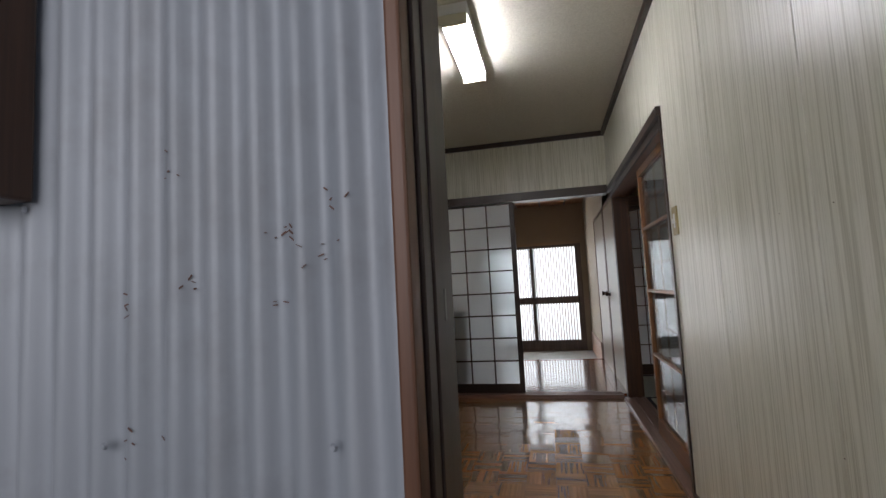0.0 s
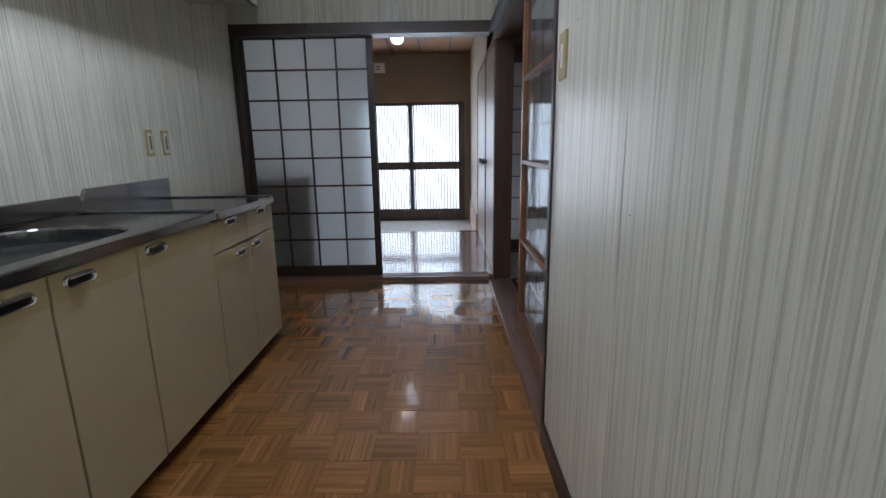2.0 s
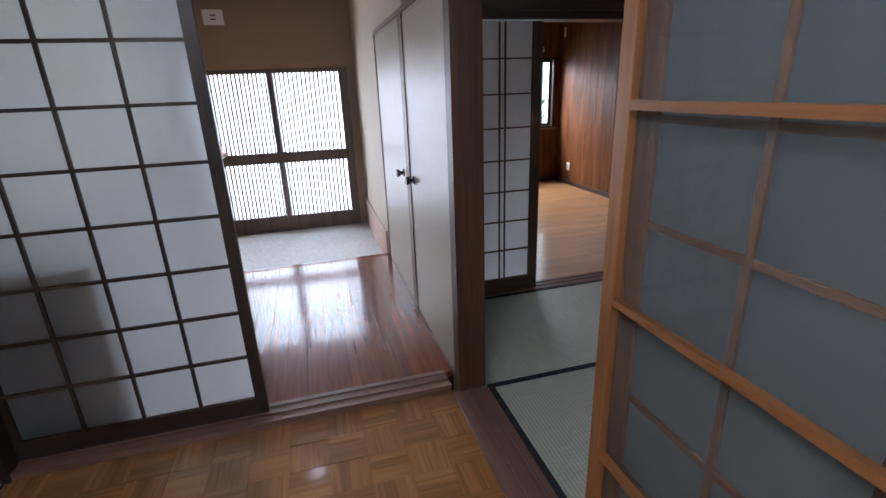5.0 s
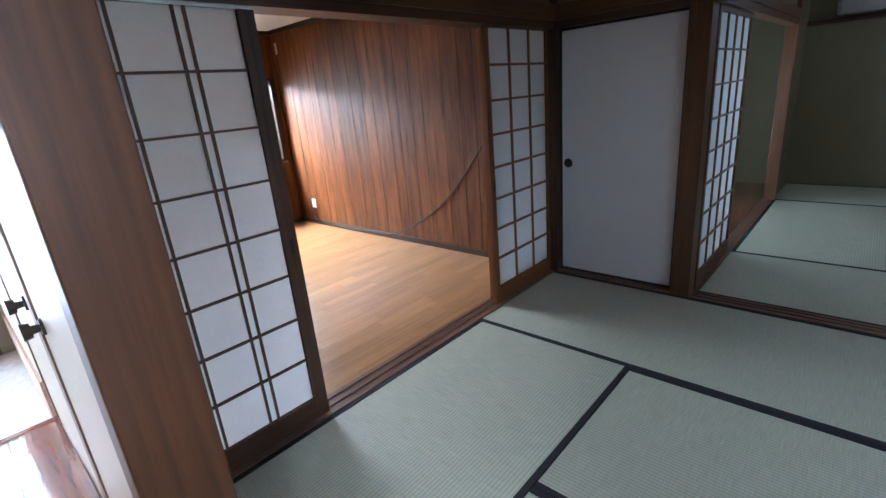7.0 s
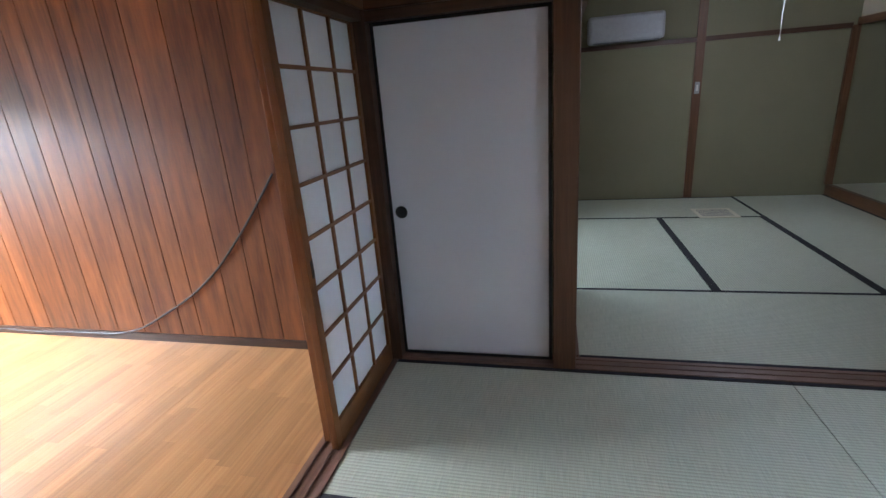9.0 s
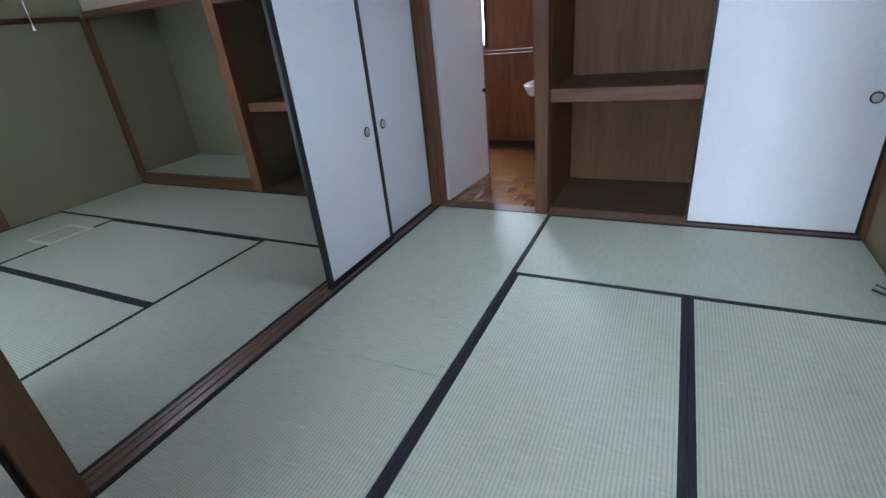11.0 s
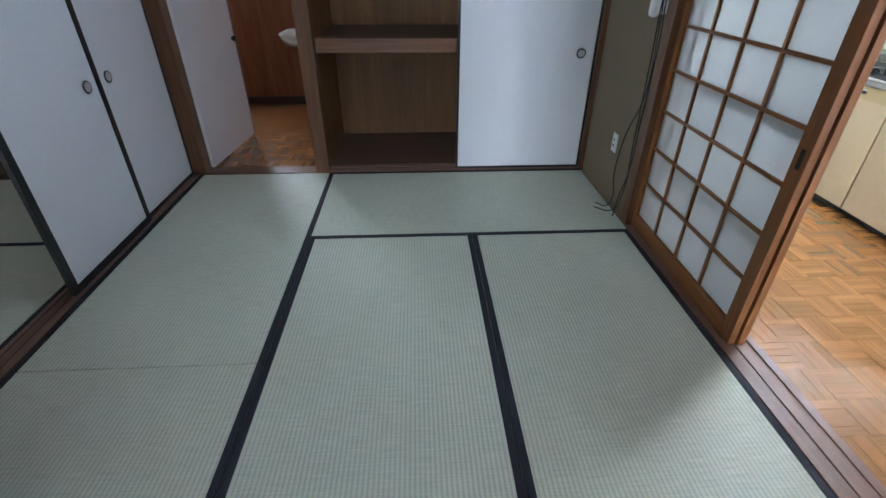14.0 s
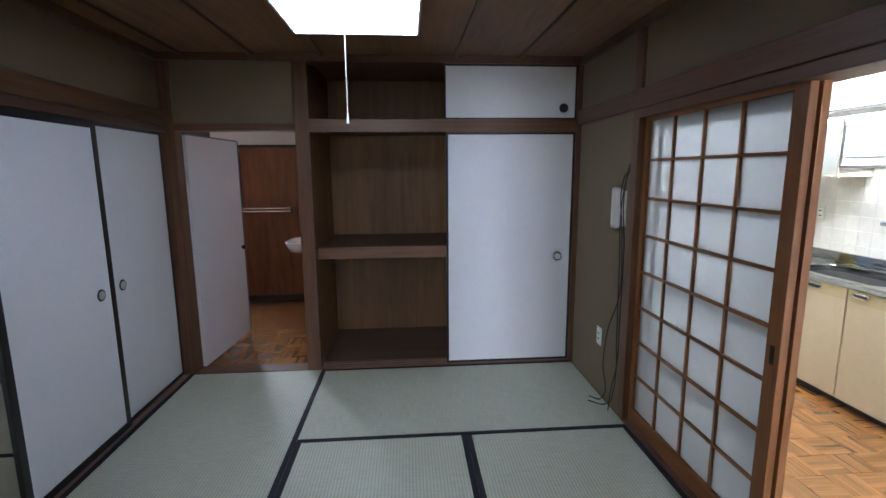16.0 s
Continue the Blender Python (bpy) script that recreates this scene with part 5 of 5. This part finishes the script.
part("plinth", boxes((-1.97, -1.57, 3.28, 4.26, -0.008, 0.04)), M["brown_dark_y"], hc)
for y0, y1 in ((3.26, 3.76), (3.78, 4.28)):
    part("cabinet_door", boxes((-1.53, -1.515, y0, y1, 0.07, 0.75), bevel=0.003), M["brown_dark_z"], hc)
part_box = thing("carton", "small plain light-brown carton on the shoe cabinet", "box", "", (-1.53, 5.93, 0.896))
part("box_body", boxes((-1.59, -1.47, 5.87, 5.99, 0.896, 0.955), bevel=0.002), M["base_pink"], part_box)

gb = thing("globe_lamp", "lit white globe ceiling lamp in the hall", "lamp", "ceiling lamps", (-1.01, 5.13, CH))
part("base", cyl(bmesh.new(), (-1.01, 5.13, CH - 0.03), (-1.01, 5.13, CH), 0.05, 0.055, 24), M["white_plastic"], gb)
bm = bmesh.new()
bmesh.ops.create_uvsphere(bm, u_segments=24, v_segments=14, radius=0.075, matrix=Matrix.Translation((-1.01, 5.13, CH - 0.10)))
part("globe", bm, M["globe"], gb, "glowing white glass globe", True)

# ---------------------------------------------------------------- tatami rooms: lamps, phone, cables, air conditioner
cl = thing("ceiling_lamp", "lit square white ceiling lamp with a pull cord", "lamp", "ceiling lamps", (1.505, 1.25, CT))
part("housing", boxes((1.195, 1.815, 0.94, 1.56, CT - 0.06, CT - 0.018), bevel=0.006), M["brown_x"], cl, "thin brown wooden rim")
# added ring that blocks the diffuser's sideways light
part("rim", boxes((1.2, 1.212, 0.945, 1.555, CT - 0.128, CT - 0.06), (1.798, 1.81, 0.945, 1.555, CT - 0.128, CT - 0.06), (1.212, 1.798, 0.945, 0.957, CT - 0.128, CT - 0.06), (1.212, 1.798, 1.543, 1.555, CT - 0.128, CT - 0.06), bevel=0.003), M["white_plastic"], cl, "opaque white rim added to keep the glow off the upper walls")
part("diffuser", boxes((1.212, 1.798, 0.957, 1.543, CT - 0.125, CT - 0.06)), M["diffuser"], cl, "glowing white square shade")
part("pull_cord", cyl(bmesh.new(), (1.53, 1.25, 1.73), (1.53, 1.25, CT - 0.12), 0.0018, seg=6), M["white_plastic"], cl)
part("cord_grip", cyl(bmesh.new(), (1.53, 1.25, 1.69), (1.53, 1.25, 1.735), 0.008, 0.004, 12), M["white_plastic"], cl, "small white cord grip")
pl = thing("pendant_lamp", "lit octagonal white lamp shade under the ceiling", "lamp", "ceiling lamps", (5.2, 1.33, C2))
part("stem", cyl(bmesh.new(), (5.2, 1.33, 2.2), (5.2, 1.33, C2), 0.012, seg=10), M["white_plastic"], pl)
bm = cyl(bmesh.new(), (5.2, 1.33, 1.99), (5.2, 1.33, 2.08), 0.22, 0.28, 8)
cyl(bm, (5.2, 1.33, 2.08), (5.2, 1.33, 2.2), 0.28, 0.24, 8)
part("shade", bm, M["diffuser_dim"], pl, "glowing white octagonal shade")
part("pull_cord", cyl(bmesh.new(), (5.2, 1.33, 1.66), (5.2, 1.33, 1.99), 0.0018, seg=6), M["white_plastic"], pl)
part("cord_grip", cyl(bmesh.new(), (5.2, 1.33, 1.63), (5.2, 1.33, 1.66), 0.009, 0.004, 12), M["white_plastic"], pl)

ac = thing("air_conditioner", "old grey-white wall air conditioner above the rail", "air conditioner", "", (6.8, 2.28, 1.84))
part("housing", boxes((6.69, X2B - 0.002, 1.875, 2.685, 1.84, 2.12), bevel=0.035), M["ac_grey"], ac)
part("outlet_flap", boxes((6.70, 6.78, 1.93, 2.63, 1.832, 1.842), bevel=0.003), M["grey_edge"], ac)
part("front_panel", boxes((6.684, 6.692, 1.91, 2.65, 1.90, 2.09), bevel=0.003), M["ac_grey"], ac)

ph = thing("door_phone", "white wall handset with hanging black cables", "door phone", "", (0.0, 0.72, 1.14))
part("handset", box(bmesh.new(), 0.004, 0.05, 0.66, 0.72, 1.13, 1.38, 0.018), M["white_plastic"], ph)
part("cradle", box(bmesh.new(), 0.0, 0.02, 0.665, 0.78, 1.15, 1.36, 0.006), M["white_plastic"], ph)


def cable(label, pts, r=0.0035, m="black"):
    cu = bpy.data.curves.new("cable", "CURVE")
    cu.dimensions, cu.bevel_depth, cu.bevel_resolution = "3D", r, 2
    sp = cu.splines.new("BEZIER")
    sp.bezier_points.add(len(pts) - 1)
    for b, p in zip(sp.bezier_points, pts):
        b.co, b.handle_left_type, b.handle_right_type = p, "AUTO", "AUTO"
    cu.materials.append(M[m])
    return tagged(new("cable", cu), label, "cable", "loose cables")


cable("thin black cable hanging down the beige wall", [(0.012, 0.835, 1.50), (0.022, 0.76, 1.42), (0.02, 0.775, 1.1), (0.02, 0.79, 0.76), (0.025, 0.66, 0.47), (0.03, 0.63, 0.25), (0.05, 0.68, 0.03), (0.10, 0.60, 0.006)])
cable("thin black cable hanging down the beige wall", [(0.012, 0.84, 1.52), (0.026, 0.80, 1.40), (0.015, 0.80, 1.0), (0.024, 0.815, 0.6), (0.02, 0.80, 0.3), (0.03, 0.76, 0.12), (0.06, 0.80, 0.008)])
cable("thin black cable hanging down the beige wall", [(0.018, 0.82, 1.51), (0.03, 0.775, 1.3), (0.03, 0.785, 0.9), (0.03, 0.80, 0.5), (0.04, 0.82, 0.16), (0.05, 0.74, 0.02), (0.13, 0.66, 0.006)])
cable("dark cable sagging across the wood panelling", [(XW - 0.012, 7.5, 0.15), (XW - 0.02, 7.45, 0.02), (XW - 0.02, 7.04, -0.035), (XW - 0.02, 6.45, -0.03), (XW - 0.02, 5.95, 0.0), (XW - 0.014, 5.6, 0.155), (XW - 0.01, 5.23, 0.39), (XW - 0.01, 4.95, 0.66), (XW - 0.01, 4.70, 0.955), (XW - 0.008, 4.62, 1.06)], 0.0065)

# ---------------------------------------------------------------- washroom, panelled room window, outdoors
bs = thing("wash_basin", "white ceramic wash basin on the wall", "basin", "", (2.2, -1.3, 0.78))
bm = bmesh.new()
rs = [rounded(-1.52, -1.08, 2.05, 2.43, 0.14, 0.72), rounded(-1.55, -1.05, 2.05, 2.465, 0.15, 0.80), rounded(-1.55, -1.05, 2.05, 2.465, 0.15, 0.815), rounded(-1.50, -1.10, 2.10, 2.42, 0.13, 0.81), rounded(-1.44, -1.16, 2.16, 2.37, 0.09, 0.74)]
vs = [[bm.verts.new(p) for p in r] for r in rs]
for a, b in zip(vs, vs[1:]):
    for i in range(len(a)):
        bm.faces.new((a[i], a[(i + 1) % len(a)], b[(i + 1) % len(a)], b[i]))
bm.faces.new(vs[-1])
bm.faces.new(list(reversed(vs[0])))
part("bowl", bm, M["ceramic"], bs, "", True)
part("pedestal", cyl(bmesh.new(), (2.22, -1.3, 0.3), (2.22, -1.3, 0.72), 0.05, 0.08, 16), M["ceramic"], bs)
mr = thing("wall_mirror", "narrow dark-framed mirror over the basin", "mirror", "", (2.05, -1.3, 1.1))
part("frame", boxes((2.046, 2.06, -1.52, -1.08, 1.05, 1.62)), M["lacquer"], mr)
part("glass", boxes((2.06, 2.063, -1.50, -1.10, 1.07, 1.60)), M["chrome"], mr)
tb = thing("towel_bar", "chrome towel bar across the wood panels", "towel bar", "", (2.9, -2.1, 1.05))
for z in (1.04, 1.075):
    part("bar", cyl(bmesh.new(), (2.6, -2.085, z), (3.35, -2.085, z), 0.007, seg=10), M["chrome"], tb)
for x in (2.6, 3.35):
    part("bracket", boxes((x - 0.015, x + 0.015, -2.12, -2.075, 1.02, 1.095), bevel=0.003), M["black"], tb)
bl = thing("globe_lamp", "small lit bulb lamp on the washroom wall", "lamp", "ceiling lamps", (2.1, -1.2, 1.72))
bm = bmesh.new()
bmesh.ops.create_uvsphere(bm, u_segments=18, v_segments=10, radius=0.045, matrix=Matrix.Translation((2.11, -1.05, 1.70)))
part("bulb", bm, M["globe"], bl, "glowing white bulb", True)
part("holder", cyl(bmesh.new(), (2.046, -1.05, 1.70), (2.08, -1.05, 1.70), 0.03, 0.025, 14), M["white_plastic"], bl)
w1 = struct("window_1", boxes((3.18, 3.5, -2.2, -2.19, 1.14, 1.66)), M["door_glass"], "small bright frosted washroom window", "window")
w1.visible_shadow = False
part("window_frame", boxes((3.15, 3.18, -2.2, -2.10, 1.11, 1.69), (3.50, 3.53, -2.2, -2.10, 1.11, 1.69), (3.18, 3.50, -2.2, -2.10, 1.11, 1.14), (3.18, 3.50, -2.2, -2.10, 1.66, 1.69)), M["dark_z"], w1)

w2 = struct("window_2", boxes((1.0, 2.97, YW - 0.02, YW + 0.10, 0.755, 0.785), (1.0, 2.97, YW - 0.02, YW + 0.10, 1.735, 1.765), (2.955, 2.985, YW - 0.02, YW + 0.10, 0.785, 1.735), (0.985, 1.015, YW - 0.02, YW + 0.10, 0.785, 1.735)), M["dark_x"], "dark wooden window casing with aluminium sashes and outer bars", "window")
for i, (x0, x1) in enumerate(((1.015, 2.0), (1.96, 2.955))):
    y = YW + 0.03 + 0.025 * i
    fr = part("sash", boxes((x0, x0 + 0.03, y, y + 0.02, 0.785, 1.735), (x1 - 0.03, x1, y, y + 0.02, 0.785, 1.735), (x0 + 0.03, x1 - 0.03, y, y + 0.02, 0.785, 0.83), (x0 + 0.03, x1 - 0.03, y, y + 0.02, 1.70, 1.735)), M["lacquer"], w2)
    pn = part("pane", boxes((x0 + 0.03, x1 - 0.03, y + 0.008, y + 0.012, 0.83, 1.70)), M["clear"], fr)
    pn.visible_shadow = False
for i in range(17):
    x = 1.06 + 0.113 * i
    part("bar", boxes((x - 0.009, x + 0.009, YW + 0.155, YW + 0.17, 0.70, 1.80)), M["bar"], w2)
part("bar_rail", boxes((0.98, 2.99, YW + 0.15, YW + 0.18, 0.68, 0.70), (0.98, 2.99, YW + 0.15, YW + 0.18, 1.80, 1.82), (0.98, 1.0, YW + 0.09, YW + 0.18, 0.70, 0.72), (2.97, 2.99, YW + 0.09, YW + 0.18, 0.70, 0.72)), M["white_plastic"], w2)
part("window_sill", boxes((0.97, 3.0, YW - 0.035, YW, 0.735, 0.757), bevel=0.003), M["sill_x"], w2)
vt = thing("wall_vent", "round white wall vent cap over the window", "vent", "", (2.75, YW, 1.87))
part("cap", cyl(bmesh.new(), (2.75, YW, 1.87), (2.75, YW - 0.02, 1.87), 0.05, 0.045, 24), M["white_plastic"], vt, "", True)
hk = thing("wall_bracket", "small white curtain bracket in the corner", "bracket", "", (3.05, YW - 0.1, 2.1))
part("plate", boxes((XW - 0.012, XW, YW - 0.12, YW - 0.08, 2.03, 2.16), bevel=0.003), M["white_plastic"], hk)

# garden beyond the windows: shrubs before an added glowing sheet for the pale daylight
struct("backdrop", boxes((-8, 11, 12.0, 12.05, -0.45, 7.0)), M["daylight"], "pale overcast daylight beyond the garden", "sky")


def shrub(x, y, r, h, n, seed):
    """Stems with many small leaves."""
    q = random.Random(seed)
    s = thing("shrub", "dense green garden shrub beyond the windows", "shrub", "garden shrubs", (x, y, -0.45))
    bm = bmesh.new()
    for i in range(5):
        cyl(bm, (x + q.uniform(-0.05, 0.05), y + q.uniform(-0.05, 0.05), -0.45), (x + q.uniform(-r, r) * 0.6, y + q.uniform(-r, r) * 0.6, -0.45 + h * 0.8), 0.025, 0.008, 6)
    part("stems", bm, M["brown_dark_z"], s)
    verts, faces = [], []
    for i in range(n):
        a, u, v = q.uniform(0, 6.28), q.random() ** 0.5, q.uniform(0.15, 1)
        k = r * u * (0.55 + 0.6 * math.sin(v * 3.0))
        c = Vector((x + k * math.cos(a), y + k * math.sin(a), -0.45 + h * v))
        e = Euler((q.uniform(0, 3), q.uniform(0, 3), q.uniform(0, 6))).to_matrix()
        b = len(verts)
        for p in ((-0.03, 0, 0), (0, -0.014, 0.004), (0.035, 0, 0), (0, 0.014, 0.004)):
            verts.append(c + e @ Vector(p) * q.uniform(0.8, 1.5))
        faces.append((b, b + 1, b + 2, b + 3))
    me = bpy.data.meshes.new("foliage")
    me.from_pydata(verts, [], faces)
    me.materials.append(M["leaf"])
    ob = new("foliage", me)
    ob.parent, ob.location = s, -BASE[s]
    return s


for i, (x, y, r, h) in enumerate(((1.3, 9.3, 0.5, 1.5), (2.2, 9.6, 0.6, 1.25), (3.1, 9.4, 0.55, 1.35), (4.0, 9.5, 0.6, 1.6), (-0.2, 9.4, 0.5, 1.3))):
    shrub(x, y, r, h, 1500, i)

# ---------------------------------------------------------------- floor and wall pieces


def parquet(floor, x0, x1, y0, y1, z, near0, near1, side=0.147, strips=4):
    """Basket-weave blocks of strips; singly between near0 and near1 in y, the rest joined."""
    w = side / strips
    mx = mesh_of("parquet_strip", boxes((-side / 2 + 0.0004, side / 2 - 0.0004, -w / 2 + 0.0003, w / 2 - 0.0003, -0.012, 0)), M["parquet_x"])
    my = mesh_of("parquet_strip", boxes((-w / 2 + 0.0003, w / 2 - 0.0003, -side / 2 + 0.0004, side / 2 - 0.0004, -0.012, 0)), M["parquet_y"])
    q = random.Random(9)
    bx, by = bmesh.new(), bmesh.new()
    n = 0
    for j in range(int((y1 - y0) / side)):
        for i in range(int((x1 - x0) / side + 0.5)):
            cx, cy = x0 + (i + 0.5) * side, y1 - (j + 0.5) * side
            tx, ty = q.gauss(0, 0.012), q.gauss(0, 0.012)
            for k in range(strips):
                d = (k - (strips - 1) / 2) * w
                across = (i + j) % 2
                p = (cx + (0 if across else d), cy + (d if across else 0), z + q.uniform(-0.0004, 0.0004))
                if near0 <= cy <= near1 and n < 300:
                    o = new("parquet_strip", mx if across else my)
                    o.parent, o.location = floor, p
                    o.rotation_euler = (tx + q.gauss(0, 0.002), ty + q.gauss(0, 0.002), 0)
                    n += 1
                else:
                    a, b = (side / 2 - 0.0004, w / 2 - 0.0003) if across else (w / 2 - 0.0003, side / 2 - 0.0004)
                    bm = bx if across else by
                    v = [bm.verts.new((p[0] + sx * a, p[1] + sy * b, p[2] + zz_ + (p[1] + sy * b - cy) * tx - (p[0] + sx * a - cx) * ty + q.gauss(0, 0.0001))) for zz_ in (-0.012, 0) for sx, sy in ((-1, -1), (1, -1), (1, 1), (-1, 1))]
                    bm.faces.new(v[4:])
                    for e in range(4):
                        f = (e + 1) % 4
                        bm.faces.new((v[e], v[f], v[4 + f], v[4 + e]))
    for bm, mt in ((bx, "parquet_x"), (by, "parquet_y")):
        tagged(part("parquet_strips", bm, M[mt], floor), kind="stuff")


parquet(FK, -1.995, XR - 0.01, -0.36, Y0 - 0.01, ZK, 1.2, 2.45, 0.155)
parquet(FB, 2.05, 3.85, -2.1, -0.13, -0.01, 5, 5, 0.155)

# hall planks
wide = 0.106
for i in range(18):
    x0 = -2.0 + i * wide
    part("plank", boxes((x0 + 0.0006, min(-0.1, x0 + wide) - 0.0006, Y1 + 0.01, 5.09, -0.03, -0.008), bevel=0.001), M["hall_plank"], FH)

# strip floor of the panelled room
q = random.Random(21)
L_, B_ = 0.50, 0.076
STRIP = mesh_of("floor_strip", boxes((-L_ / 2 + 0.0005, L_ / 2 - 0.0005, -B_ / 2 + 0.0004, B_ / 2 - 0.0004, -0.012, 0)), M["boards_x"])
bm, n, j = bmesh.new(), 0, 0
y = RY + 0.14 + B_ / 2
while y < YW:
    x = 0.04 - q.uniform(0, L_)
    while x < XW:
        a, b = max(0.04, x), min(XW, x + L_)
        if b - a > L_ - 0.001 and n < 300:
            o = new("floor_strip", STRIP)
            o.parent, o.location = FW, (x + L_ / 2, y, ZW + q.uniform(-0.0002, 0.0002))
            n += 1
        elif b - a > 0.01:
            box(bm, a + 0.0005, b - 0.0005, y - B_ / 2 + 0.0004, y + B_ / 2 - 0.0004, ZW - 0.012, ZW)
        x += L_
    y += B_
tagged(part("floor_strips", bm, M["boards_x"], FW), kind="stuff")

# wall planks
y, k = RY + 0.14, 0
while y < YW - 0.01:
    w_ = (0.15, 0.19, 0.13, 0.23, 0.16, 0.2, 0.26)[k % 7]
    b = min(YW, y + w_)
    part("wall_plank", boxes((XW, XW + 0.008, y + 0.0025, b - 0.0025, ZW + 0.05, CW - 0.04), bevel=0.0015), M["panel"], WE)
    y, k = b, k + 1
x, k = 0.04, 0
while x < XW - 0.005:
    w_ = (0.2, 0.16, 0.24, 0.15)[k % 4]
    b = min(XW - 0.001, x + w_)
    inside = b > 1.0 and x < 2.97
    for z0, z1 in (((ZW + 0.05, 0.755), (1.765, CW - 0.04)) if inside else ((ZW + 0.05, CW - 0.04),)):
        part("wall_plank", boxes((x + 0.0025, b - 0.0025, YW, YW + 0.008, z0, z1), bevel=0.0015), M["panel"], WN)
    x, k = b, k + 1
